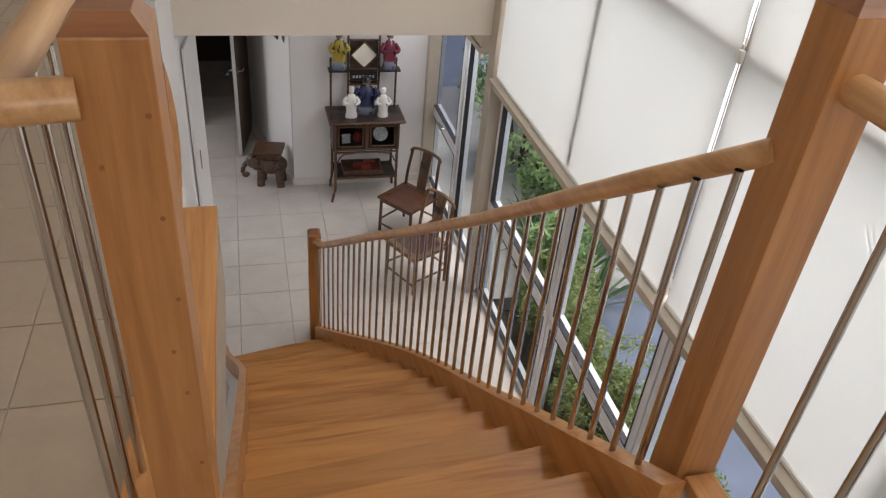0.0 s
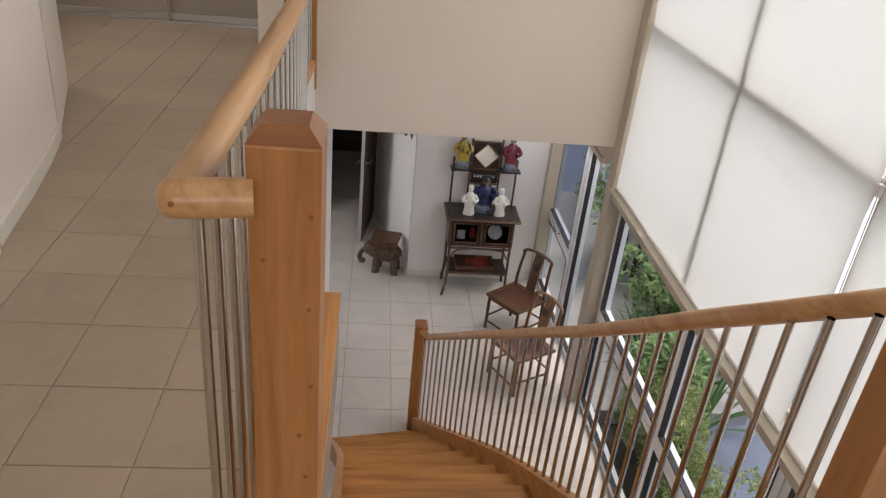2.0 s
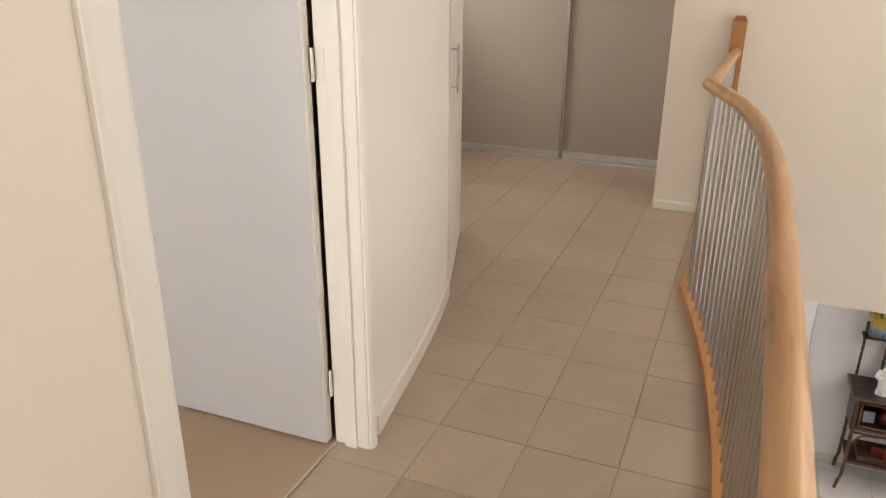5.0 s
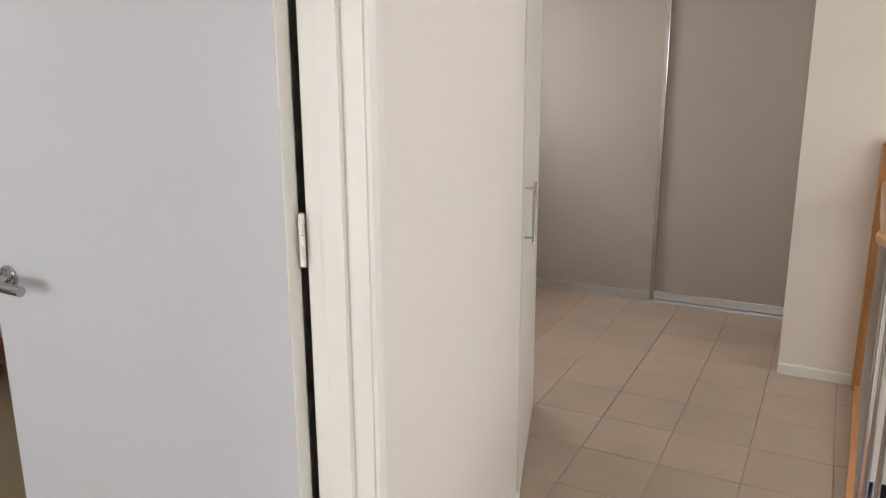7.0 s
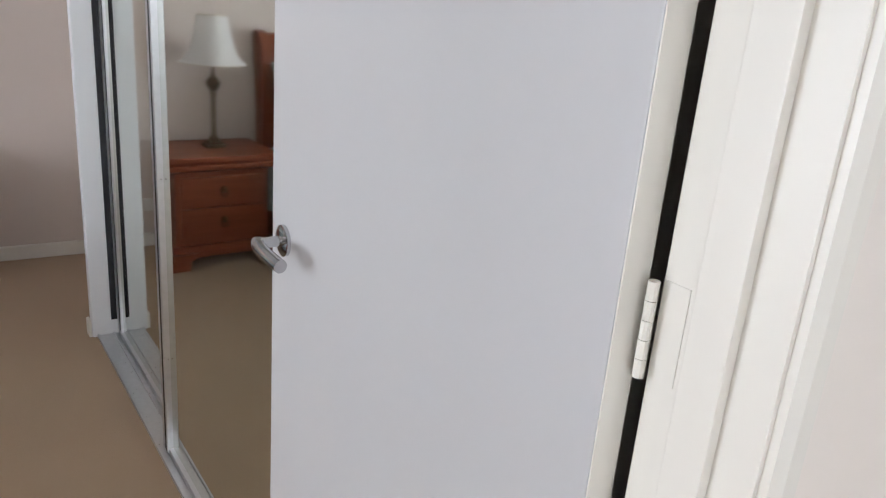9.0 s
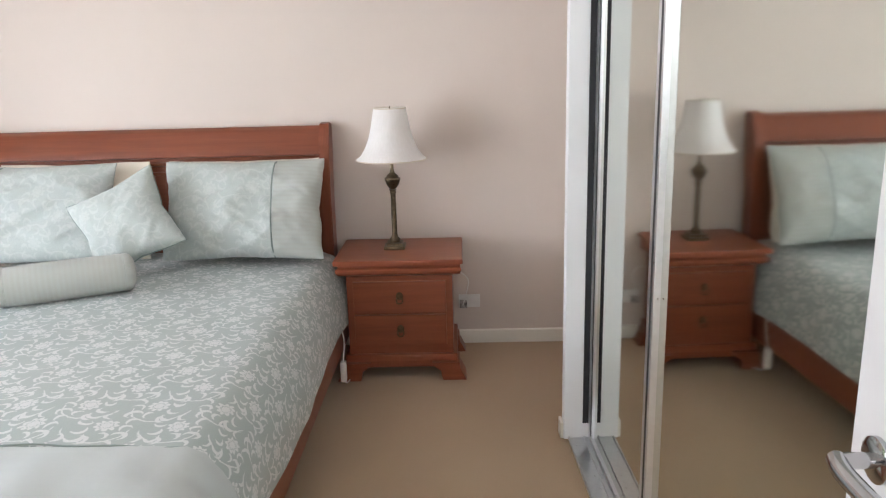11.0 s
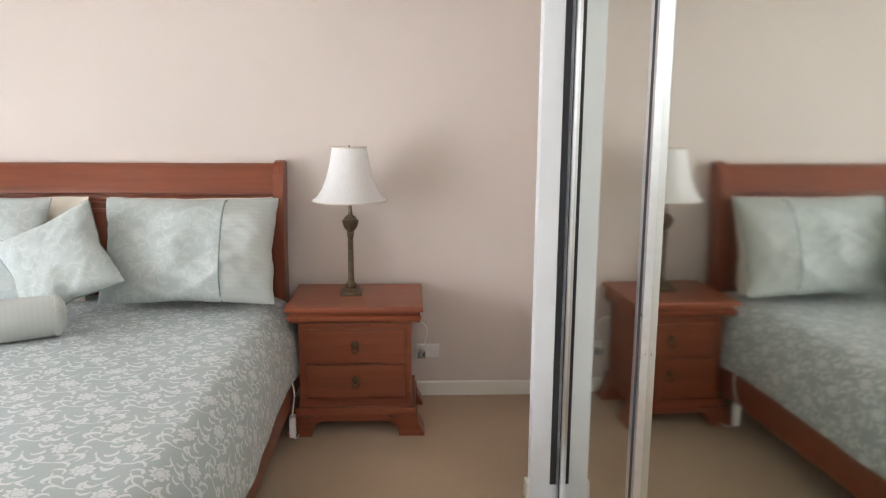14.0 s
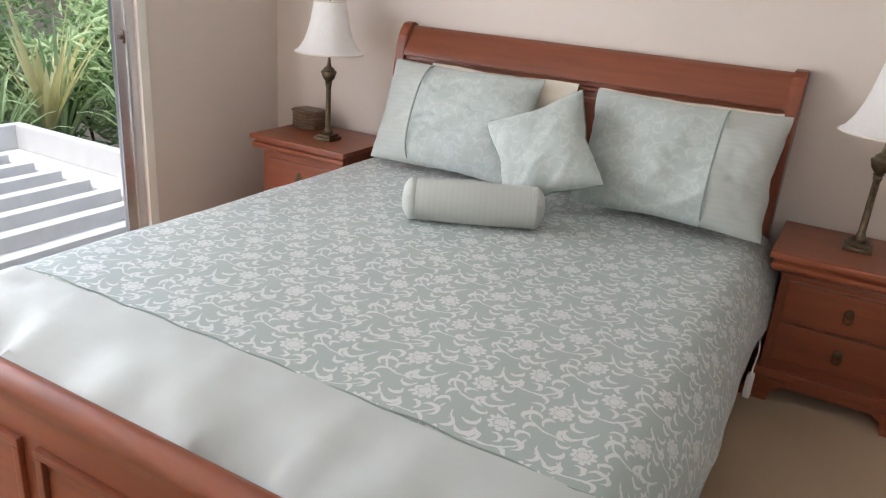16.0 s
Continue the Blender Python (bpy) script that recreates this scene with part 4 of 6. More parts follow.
for z in (0.18, 1.22):
    part("cabinet_hinge", box((cl - 0.012, -0.0235, z), (cl + 0.0015, -0.004, z + 0.055), 0.001), ALU, cd)

slid = thing("sliding_wardrobe", "floor-to-ceiling sliding wardrobe with taupe panels and steel stiles", "wardrobe")
for x0, x1, y in ((-0.80, 0.225, 9.185), (0.195, 1.033, 9.215)):
    pn = part("sliding_door", box((x0 + 0.02, y, 0.065), (x1 - 0.02, y + 0.016, 2.45)), PANEL_PAINT, slid, "taupe painted panel")
    for xa in (x0, x1 - 0.025):
        part("stile", box((xa, y - 0.008, 0.012), (xa + 0.025, y + 0.022, 2.46), 0.003), CHROME, pn)
    part("bottom_rail", box((x0 + 0.025, y - 0.006, 0.015), (x1 - 0.025, y + 0.02, 0.066), 0.003), ALU, pn)
part("floor_track", box((-0.80, 9.165, 0.0), (1.033, 9.25, 0.012), 0.002), ALU, slid)

# ---- hall furniture ----
def bamboo_leg(bm, pts, r=0.014):
    line = smooth_line(pts, 5)
    add_tube(bm, line, r, 8)
    for p in spaced(line, 0.11, 0.07):
        add_tube(bm, [p - Vector((0, 0, 0.006)), p + Vector((0, 0, 0.006))], r * 1.25, 8)


cab = thing("bamboo_cabinet", "dark bamboo display cabinet with glazed doors and mirrored hutch", "cabinet", (3.02, 10.0, LOW))
W, D0, D1 = 0.34, -0.17, 0.18
for sx in (-1, 1):
    for y in (D0 + 0.02, D1 - 0.02):
        bm = bmesh.new()
        out = 0.03 if y < 0 else 0.0
        bamboo_leg(bm, [(sx * (W + out * 0.6), y - out, 0.0), (sx * (W - 0.005), y - out * 0.2, 0.09), (sx * (W - 0.02), y, 0.2), (sx * (W - 0.02), y, 0.90)])
        part("leg", bm, BAMBOO, cab)
part("top", box((-W - 0.03, D0 - 0.03, 0.90), (W + 0.03, D1 + 0.02, 0.925), 0.006), LACQUER, cab, "black lacquer top")
edge = bmesh.new()
for a, b in (((-W - 0.035, D0 - 0.035, 0.912), (W + 0.035, D0 - 0.035, 0.912)), ((-W - 0.035, D0 - 0.035, 0.912), (-W - 0.035, D1 + 0.02, 0.912)), ((W + 0.035, D0 - 0.035, 0.912), (W + 0.035, D1 + 0.02, 0.912))):
    add_tube(edge, [a, b], 0.014, 8)
part("edging", edge, BAMBOO, cab)
part("body", boxes([((-W, D0 + 0.03, 0.58), (W, D1 - 0.01, 0.595)), ((-W, D1 - 0.02, 0.595), (W, D1 - 0.01, 0.90)), ((-W, D0 + 0.03, 0.595), (-W + 0.012, D1 - 0.02, 0.90)), ((W - 0.012, D0 + 0.03, 0.595), (W, D1 - 0.02, 0.90))]), LACQUER, cab)
for sx in (-1, 1):
    cx = sx * 0.163
    bm = bmesh.new()
    x0, x1, z0, z1 = cx - 0.155, cx + 0.155, 0.605, 0.885
    y = D0 + 0.015
    for a, b in (((x0, z0), (x1, z0)), ((x0, z1), (x1, z1)), ((x0, z0), (x0, z1)), ((x1, z0), (x1, z1)), ((x0 + 0.03, z0 + 0.03), (x1 - 0.03, z0 + 0.03)), ((x0 + 0.03, z1 - 0.03), (x1 - 0.03, z1 - 0.03)), ((x0 + 0.03, z0 + 0.03), (x0 + 0.03, z1 - 0.03)), ((x1 - 0.03, z0 + 0.03), (x1 - 0.03, z1 - 0.03))):
        add_tube(bm, [(a[0], y, a[1]), (b[0], y, b[1])], 0.010, 7)
    dr = part("door", bm, BAMBOO, cab)
    part("door_pane", box((x0 + 0.035, y - 0.002, z0 + 0.035), (x1 - 0.035, y + 0.002, z1 - 0.035)), GLASS, dr)
part("lower_shelf", box((-W + 0.02, D0 + 0.02, 0.27), (W - 0.02, D1 - 0.02, 0.287), 0.003), LACQUER, cab)
rails = bmesh.new()
for z in (0.265, 0.565):
    add_tube(rails, [(-W + 0.02, D0 + 0.02, z), (W - 0.02, D0 + 0.02, z)], 0.011, 8)
for sx in (-1, 1):
    add_tube(rails, smooth_line([(sx * (W - 0.03), D0 + 0.02, 0.44), (sx * (W - 0.10), D0 + 0.02, 0.54), (sx * 0.12, D0 + 0.02, 0.555)], 5), 0.008, 7)
part("stretcher", rails, BAMBOO, cab)
# hutch
hut = bmesh.new()
for x, z1 in ((-0.33, 1.46), (0.33, 1.46), (-0.155, 1.86), (0.155, 1.86)):
    bamboo_leg(hut, [(x, D1 - 0.03, 0.92), (x, D1 - 0.03, (0.92 + z1) / 2), (x, D1 - 0.03, z1)], 0.011)
for z in (1.18, 1.34, 1.64, 1.74, 1.86):
    add_tube(hut, [(-0.155, D1 - 0.03, z), (0.155, D1 - 0.03, z)], 0.010, 7)
for sx in (-1, 1):
    add_tube(hut, [(sx * 0.155, D1 - 0.05, 1.34), (sx * 0.345, D1 - 0.05, 1.34)], 0.010, 7)
    for zz in (1.22, 1.27, 1.79):
        add_tube(hut, [(-0.15, D1 - 0.03, zz), (0.15, D1 - 0.03, zz)], 0.005, 6)
part("hutch_frame", hut, BAMBOO, cab)
for sx in (-1, 1):
    part("hutch_shelf", box((sx * 0.25 - 0.11, D1 - 0.13, 1.345), (sx * 0.25 + 0.11, D1 - 0.01, 1.36), 0.003), LACQUER, cab)
part("hutch_panel", boxes([((-0.14, D1 - 0.028, 1.35), (0.14, D1 - 0.018, 1.63)), ((-0.14, D1 - 0.028, 1.75), (0.14, D1 - 0.018, 1.85)), ((-0.14, D1 - 0.028, 1.19), (0.14, D1 - 0.018, 1.33))]), LACQUER, cab)
for z in (1.80, 1.262):
    for k in range(7):
        part("inlay", box((-0.11 + k * 0.033, D1 - 0.034, z - 0.014), (-0.09 + k * 0.033, D1 - 0.028, z + 0.014), 0.002), PORCELAIN, cab)
mi = part("diamond_mirror", box((-0.09, -0.004, -0.09), (0.09, 0.004, 0.09), 0.003), OLD_MIRROR, cab, "diamond shaped mirror")
mi.matrix_basis = pose(0, D1 - 0.045, 1.492, 0, 45, 0)
mi_f = bmesh.new()
for a, b in (((-0.135, 0), (0, 0.135)), ((0, 0.135), (0.135, 0)), ((0.135, 0), (0, -0.135)), ((0, -0.135), (-0.135, 0))):
    add_tube(mi_f, [(a[0], D1 - 0.045, 1.492 + a[1]), (b[0], D1 - 0.045, 1.492 + b[1])], 0.008, 6)
part("mirror_frame", mi_f, BAMBOO, cab)

# things in and on the cabinet
def figurine(name, label, mat, x, y, z, h, seated=False):
    """A robed ceramic figure, one plain glazed shape."""
    w = h * (0.22 if not seated else 0.3)
    o = [(0.0, 0), (w * 0.82, 0), (w * 0.86, h * 0.05), (w * 0.7, h * 0.2), (w * 0.78, h * 0.42), (w * 0.72, h * 0.6), (w * 0.5, h * 0.72), (w * 0.22, h * 0.76),
         (w * 0.36, h * 0.81), (w * 0.40, h * 0.87), (w * 0.3, h * 0.92), (w * 0.42, h * 0.93), (w * 0.28, h * 0.98), (0.0, h)]
    bm = lathe(o, 14)
    for v in bm.verts:
        v.co.y *= 0.72
    for s in (-1, 1):
        add_tube(bm, smooth_line([(s * w * 0.62, 0, h * 0.66), (s * w * 1.0, -w * 0.25, h * 0.5), (s * w * 0.45, -w * 0.62, h * 0.46)], 4), w * 0.24, 8)
    for v in bm.verts:
        v.co += Vector((x, y, z))
    bmesh.ops.recalc_face_normals(bm, faces=bm.faces)
    return solid(name, bm, mat, label, "figurine", "", "figurines on the cabinet", True)


CX, CY = 3.02, 10.0
figurine("figurine", "standing robed ceramic figure in yellow glaze on the hutch shelf", GLAZE_Y, CX - 0.25, CY + 0.11, LOW + 1.36, 0.40)
figurine("figurine", "standing robed ceramic figure in oxblood glaze on the hutch shelf", GLAZE_R, CX + 0.25, CY + 0.11, LOW + 1.36, 0.39)
figurine("figurine", "seated robed ceramic figure in cobalt blue on the cabinet top", GLAZE_B, CX + 0.01, CY + 0.02, LOW + 0.925, 0.40, True)
figurine("figurine", "white glazed ceramic figure on the cabinet top", GLAZE_W, CX - 0.15, CY - 0.07, LOW + 0.925, 0.33)
figurine("figurine", "white glazed ceramic figure with raised hand on the cabinet top", GLAZE_W, CX + 0.17, CY - 0.07, LOW + 0.925, 0.31)
solid("plate", lathe([(0, 0), (0.045, 0), (0.075, 0.012), (0.077, 0.016), (0.04, 0.006), (0, 0.006)], 20), PORCELAIN, "blue and white porcelain dish inside the glazed cabinet", "dish", smooth=True).matrix_basis = pose(CX + 0.17, CY + 0.03, LOW + 0.68, 68, 0, 0)
solid("card", box((-0.045, -0.002, 0), (0.045, 0.002, 0.10)), PORCELAIN, "pale printed card standing inside the glazed cabinet", "card").matrix_basis = pose(CX - 0.19, CY + 0.0, LOW + 0.596, -8, 0, 6)
solid("vase", lathe([(0, 0), (0.025, 0), (0.045, 0.04), (0.04, 0.08), (0.02, 0.10), (0.025, 0.12), (0, 0.12)], 16), RED_LACQUER, "small dark red vase inside the glazed cabinet", "vase", smooth=True).location = (CX - 0.07, CY + 0.04, LOW + 0.595)
tray = thing("tray", "dark wooden tray with raised rim on the cabinet's lower shelf", "tray", (CX - 0.02, CY, LOW + 0.287))
part("base", box((-0.20, -0.12, 0), (0.20, 0.12, 0.012), 0.003), CHAIR_WOOD, tray)
part("rim", boxes([((-0.21, -0.13, 0), (0.21, -0.12, 0.05)), ((-0.21, 0.12, 0), (0.21, 0.13, 0.05)), ((-0.21, -0.12, 0), (-0.20, 0.12, 0.05)), ((0.20, -0.12, 0), (0.21, 0.12, 0.05))], 0.002), CHAIR_WOOD, tray)
for dx, dy, s in ((-0.06, 0.0, 0.05), (0.06, 0.03, 0.06), (0.02, -0.05, 0.045)):
    solid("lacquer_box", box((CX + dx - s, CY + dy - s * 0.6, LOW + 0.30), (CX + dx + s, CY + dy + s * 0.6, LOW + 0.30 + s * 1.1), 0.008), RED_LACQUER, "small red lacquer box on a wooden tray", "box", "", "boxes on the tray")

# elephant stool
el = thing("elephant_stool", "carved wooden elephant stool with square seat by the hall wall", "stool", (2.05, 10.30, LOW), turn=-12)
bm = bmesh.new()
bmesh.ops.create_uvsphere(bm, u_segments=20, v_segments=12, radius=1.0, matrix=Matrix.LocRotScale((0.02, 0, 0.235), None, (0.17, 0.115, 0.115)))
bmesh.ops.create_uvsphere(bm, u_segments=16, v_segments=10, radius=1.0, matrix=Matrix.LocRotScale((-0.165, -0.02, 0.265), None, (0.08, 0.075, 0.085)))
for sx, sy in ((-0.09, -0.07), (-0.09, 0.07), (0.12, -0.07), (0.12, 0.07)):
    add_tube(bm, [(sx, sy, 0.0), (sx, sy, 0.03), (sx * 0.95, sy, 0.1), (sx * 0.9, sy * 0.9, 0.2)], 0.043, 12)
add_tube(bm, smooth_line([(-0.22, -0.02, 0.26), (-0.27, -0.03, 0.2), (-0.28, -0.04, 0.13), (-0.25, -0.05, 0.10), (-0.225, -0.05, 0.13)], 4), 0.026, 10)
for sy in (-0.09, 0.06):
    bmesh.ops.create_uvsphere(bm, u_segments=12, v_segments=8, radius=1.0, matrix=Matrix.LocRotScale((-0.13, sy, 0.265), None, (0.05, 0.018, 0.075)))
part("body", bm, ELEPHANT, el, "carved dark wooden elephant", True)
part("seat", box((-0.15, -0.14, 0.395), (0.15, 0.14, 0.425), 0.008), CHAIR_WOOD, el, "square wooden seat with gilt panel")
part("seat_block", box((-0.12, -0.11, 0.335), (0.12, 0.11, 0.394), 0.006), CHAIR_WOOD, el)

# chairs
def chinese_chair(at, turn, label, timber=CHAIR_WOOD):
    c = thing("side_chair", label, "chair", (*at, LOW), "hall chairs", turn)
    for sx in (-0.20, 0.20):
        bm = bmesh.new()
        add_tube(bm, [(sx, -0.19, 0), (sx * 0.97, -0.185, 0.44)], 0.0165, 10)
        part("leg", bm, timber, c, "", True)
        bm = bmesh.new()
        add_tube(bm, smooth_line([(sx, 0.19, 0), (sx * 0.97, 0.185, 0.44), (sx * 0.93, 0.20, 0.66), (sx * 0.86, 0.24, 0.90)], 5), 0.0155, 10)
        part("back_leg", bm, timber, c, "", True)
    fr = bmesh.new()
    for a, b in (((-0.225, -0.215), (0.225, -0.155)), ((-0.225, 0.155), (0.225, 0.215)), ((-0.225, -0.155), (-0.165, 0.155)), ((0.165, -0.155), (0.225, 0.155))):
        add_box(fr, (a[0], a[1], 0.435), (b[0], b[1], 0.465), 0.006)
    part("seat_frame", fr, timber, c)
    part("seat_panel", box((-0.166, -0.156, 0.44), (0.166, 0.156, 0.458)), SEAT_WOOD, c, "reddish polished seat panel")
    part("back_rail", tube(smooth_line([(-0.19, 0.235, 0.88), (-0.15, 0.25, 0.92), (0, 0.265, 0.935), (0.15, 0.25, 0.92), (0.19, 0.235, 0.88)], 5), 0.017, 10), timber, c, "", True)
    sp = bmesh.new()
    for k in range(8):
        z0, z1 = 0.465 + k * 0.0575, 0.465 + (k + 1) * 0.0575
        y = 0.19 + 0.075 * (k / 8) ** 1.3
        y2 = 0.19 + 0.075 * ((k + 1) / 8) ** 1.3
        vs = [sp.verts.new(q) for q in ((-0.055, y, z0), (0.055, y, z0), (0.055, y2, z1), (-0.055, y2, z1))]
        sp.faces.new(vs)
    bmesh.ops.remove_doubles(sp, verts=sp.verts, dist=1e-4)
    bmesh.ops.solidify(sp, geom=sp.faces[:], thickness=0.012)
    part("splat", sp, timber, c, "curved back splat with carved medallion")
    part("medallion", box((-0.032, 0.20, 0.74), (0.032, 0.212, 0.82), 0.006), LACQUER, c)
    for a, b in (((-0.2, -0.19, 0.10), (0.2, -0.19, 0.10)), ((-0.2, -0.19, 0.16), (-0.2, 0.19, 0.16)), ((0.2, -0.19, 0.16), (0.2, 0.19, 0.16)), ((-0.2, 0.19, 0.2), (0.2, 0.19, 0.2))):
        part("stretcher", tube([a, b], 0.011, 8), timber, c, "", True)
    part("apron", box((-0.19, -0.195, 0.395), (0.19, -0.18, 0.436), 0.003), timber, c)
    c.scale = (0.98, 0.98, 0.86)
    return c


chinese_chair((3.34, 9.20), -52, "dark elm side chair with polished seat beside the hall window")
chinese_chair((3.27, 8.42), -62, "pale brown elm side chair below the window by the stair", PALE_ELM)

# hall door and wall pieces
hd = thing("door_2", "open brown hall door with chrome lever in front of a dark room", "door")
tagged(hd, kind="structure")
lf = part("leaf", box((0, -0.018, 0.01), (0.74, 0.018, 2.04), 0.002), wood("brown_door", (0.07, 0.045, 0.03), (0.10, 0.065, 0.042), (0.13, 0.09, 0.06), (0, 0, 1), 1.0, 0.5), hd)
lf.matrix_basis = pose(1.885, 11.665, LOW, 0, 0, -100.5)
part("lock_edge", box((0.7402, -0.018, 0.01), (0.744, 0.018, 2.04)), DOOR_PAINT, lf, "white painted door edge")
for s in (-1, 1):
    q = lever(lf)
    q.matrix_basis = pose(0.68, -0.018 * s, 1.0, 0, 0, 0 if s > 0 else 180)
part("lock_plate", box((0.66, -0.024, 1.14), (0.70, -0.018, 1.20), 0.002), CHROME, lf)
low_door = thing("hall_cupboard", "white flush cupboard door under the landing with small bar handle", "cupboard")
cdoor = part("door", box((0.0, -0.018, 0.06), (0.62, -0.002, 2.2), 0.002), WHITE_WALL, low_door)
cdoor.matrix_basis = pose(1.443, 8.40, LOW, 0, 0, math.degrees(math.atan2(0.67, 0.057)))
part("handle", tube([(0.05, -0.045, 1.22), (0.05, -0.045, 1.38)], 0.005, 8), STEEL, cdoor, "slim steel bar handle")


def on_splay(s, z, ob):
    """Hang a thing on the splayed wall: s metres from its near corner."""
    d = Vector((1.905 - 2.295, 11.68 - 10.222, 0)).normalized()
    n = Vector((-d.y, d.x, 0))
    p = Vector((2.295, 10.222, 0)) + d * s + n * 0.003
    ob.matrix_basis = Matrix.Translation((p.x, p.y, z)) @ Matrix.Rotation(math.atan2(d.y, d.x), 4, "Z")


pf = thing("picture_frame", "small dark framed print on the splayed wall", "picture")
part("frame", boxes([((-0.13, -0.0, -0.15), (0.13, 0.015, -0.12)), ((-0.13, 0, 0.12), (0.13, 0.015, 0.15)), ((-0.13, 0, -0.12), (-0.10, 0.015, 0.12)), ((0.10, 0, -0.12), (0.13, 0.015, 0.12))], 0.002), LACQUER, pf)
part("print", box((-0.10, 0.002, -0.12), (0.10, 0.006, 0.12)), PRINT, pf)
on_splay(0.45, LOW + 1.66, pf)
for s, z in ((0.85, 1.60), (0.14, 1.74)):
    hg = thing("wall_hanging", "small dark carved hanging ornament on the white wall", "ornament", group="wall ornaments")
    bm = bmesh.new()
    add_tube(bm, [(0, 0.006, 0.25), (0, 0.006, -0.2)], 0.003, 6)
    for k in range(4):
        bmesh.ops.create_uvsphere(bm, u_segments=10, v_segments=6, radius=1.0, matrix=Matrix.LocRotScale((0, 0.01, 0.15 - k * 0.1), None, (0.03, 0.009, 0.035)))
    part("carving", bm, BAMBOO, hg)
    on_splay(s, LOW + z, hg)

# ---- bedroom: bed ----
BY0, BY1 = 2.32, 4.22
BC = (BY0 + BY1) / 2
bed = thing("bed", "cherry-stained wooden sleigh bed with panelled head and foot", "bed", (0, 0, 0))


def arc(cx, cz, r, a0, a1, n=8):
    return [(cx + r * math.cos(radians(a0 + (a1 - a0) * i / n)), cz + r * math.sin(radians(a0 + (a1 - a0) * i / n))) for i in range(n + 1)]


head_sec = [(-3.33, 0.10), (-3.325, 0.80), (-3.332, 0.95), (-3.340, 1.028), (-3.324, 1.034), (-3.324, 1.047), (-3.344, 1.052), (-3.344, 1.068), (-3.322, 1.074), (-3.326, 1.090), (-3.342, 1.118), (-3.366, 1.155), (-3.386, 1.190), (-3.408, 1.208), (-3.428, 1.212), (-3.444, 1.200), (-3.45, 1.17), (-3.44, 1.10), (-3.41, 0.98), (-3.385, 0.80), (-3.385, 0.10)]
part("headboard", profile_y(head_sec, BY0 + 0.05, BY1 - 0.05), CHERRY, bed, "scrolled cherry headboard", True)
post_sec = [(-3.30, 0.0), (-3.30, 0.80), (-3.308, 0.97), (-3.318, 1.06), (-3.330, 1.12), (-3.346, 1.165), (-3.366, 1.20), (-3.39, 1.222), (-3.425, 1.228), (-3.452, 1.216), (-3.458, 1.17), (-3.45, 1.08), (-3.43, 0.95), (-3.41, 0.8), (-3.41, 0.0)]
for y in (BY0, BY1 - 0.052):
    bm = profile_y(post_sec, y, y + 0.052)
    bmesh.ops.bevel(bm, geom=[e for e in bm.edges if abs(e.verts[0].co.y - e.verts[1].co.y) < 1e-5], offset=0.004, segments=2, affect="EDGES")
    part("head_post", bm, CHERRY_Z, bed)
for y0, y1 in ((BY0 + 0.10, BC - 0.03), (BC + 0.03, BY1 - 0.10)):
    fr = bmesh.new()
    for a, b in (((y0, 0.62), (y1, 0.645)), ((y0, 0.985), (y1, 1.003)), ((y0, 0.645), (y0 + 0.025, 0.985)), ((y1 - 0.025, 0.645), (y1, 0.985))):
        add_box(fr, (-3.337, a[0], a[1]), (-3.318, b[0], b[1]), 0.005)
    part("panel_moulding", fr, CHERRY, bed)
# foot
FX = -0.905
foot_sec = [(FX - 0.03, 0.08), (FX - 0.03, 0.42), (FX - 0.022, 0.50)] + arc(FX + 0.018, 0.558, 0.036, 190, -40, 10) + [(FX + 0.035, 0.50), (FX + 0.03, 0.44), (FX + 0.03, 0.08)]
part("footboard", profile_y(foot_sec, 2.24, 4.276), CHERRY, bed, "low scrolled cherry footboard", True)
fp_sec = [(FX - 0.05, 0.0), (FX - 0.05, 0.50), (FX - 0.042, 0.555), (FX - 0.02, 0.568)] + arc(FX + 0.022, 0.535, 0.034, 90, -40, 6) + [(FX + 0.05, 0.45), (FX + 0.058, 0.0)]
for y in (2.155, 4.274):
    bm = profile_y(fp_sec, y, y + 0.085)
    bmesh.ops.bevel(bm, geom=[e for e in bm.edges if abs(e.verts[0].co.y - e.verts[1].co.y) < 1e-5], offset=0.006, segments=2, affect="EDGES")
    part("foot_post", bm, CHERRY_Z, bed)
for k in range(3):
    y0 = 2.40 + k * 0.60
    y1 = y0 + 0.54
    fr = bmesh.new()
    for a, b in (((y0, 0.14), (y1, 0.165)), ((y0, 0.40), (y1, 0.425)), ((y0, 0.165), (y0 + 0.025, 0.40)), ((y1 - 0.025, 0.165), (y1, 0.40))):
        add_box(fr, (FX + 0.028, a[0], a[1]), (FX + 0.045, b[0], b[1]), 0.005)
    part("panel_moulding", fr, CHERRY, bed)
for y in (2.262, 4.248):
    part("side_rail", box((-3.32, y, 0.13), (FX - 0.04, y + 0.032, 0.36), 0.006), CHERRY, bed)
part("bed_base", box((-3.30, 2.30, 0.20), (FX - 0.06, 4.244, 0.42), 0.02), DARK_FABRIC, bed, "dark grey bed base")

mat_o = solid("mattress", box((-3.28, 2.31, 0.42), (FX - 0.34, 4.235, 0.545), 0.04), SHEET, "thick cream mattress under the coverlet", "mattress")


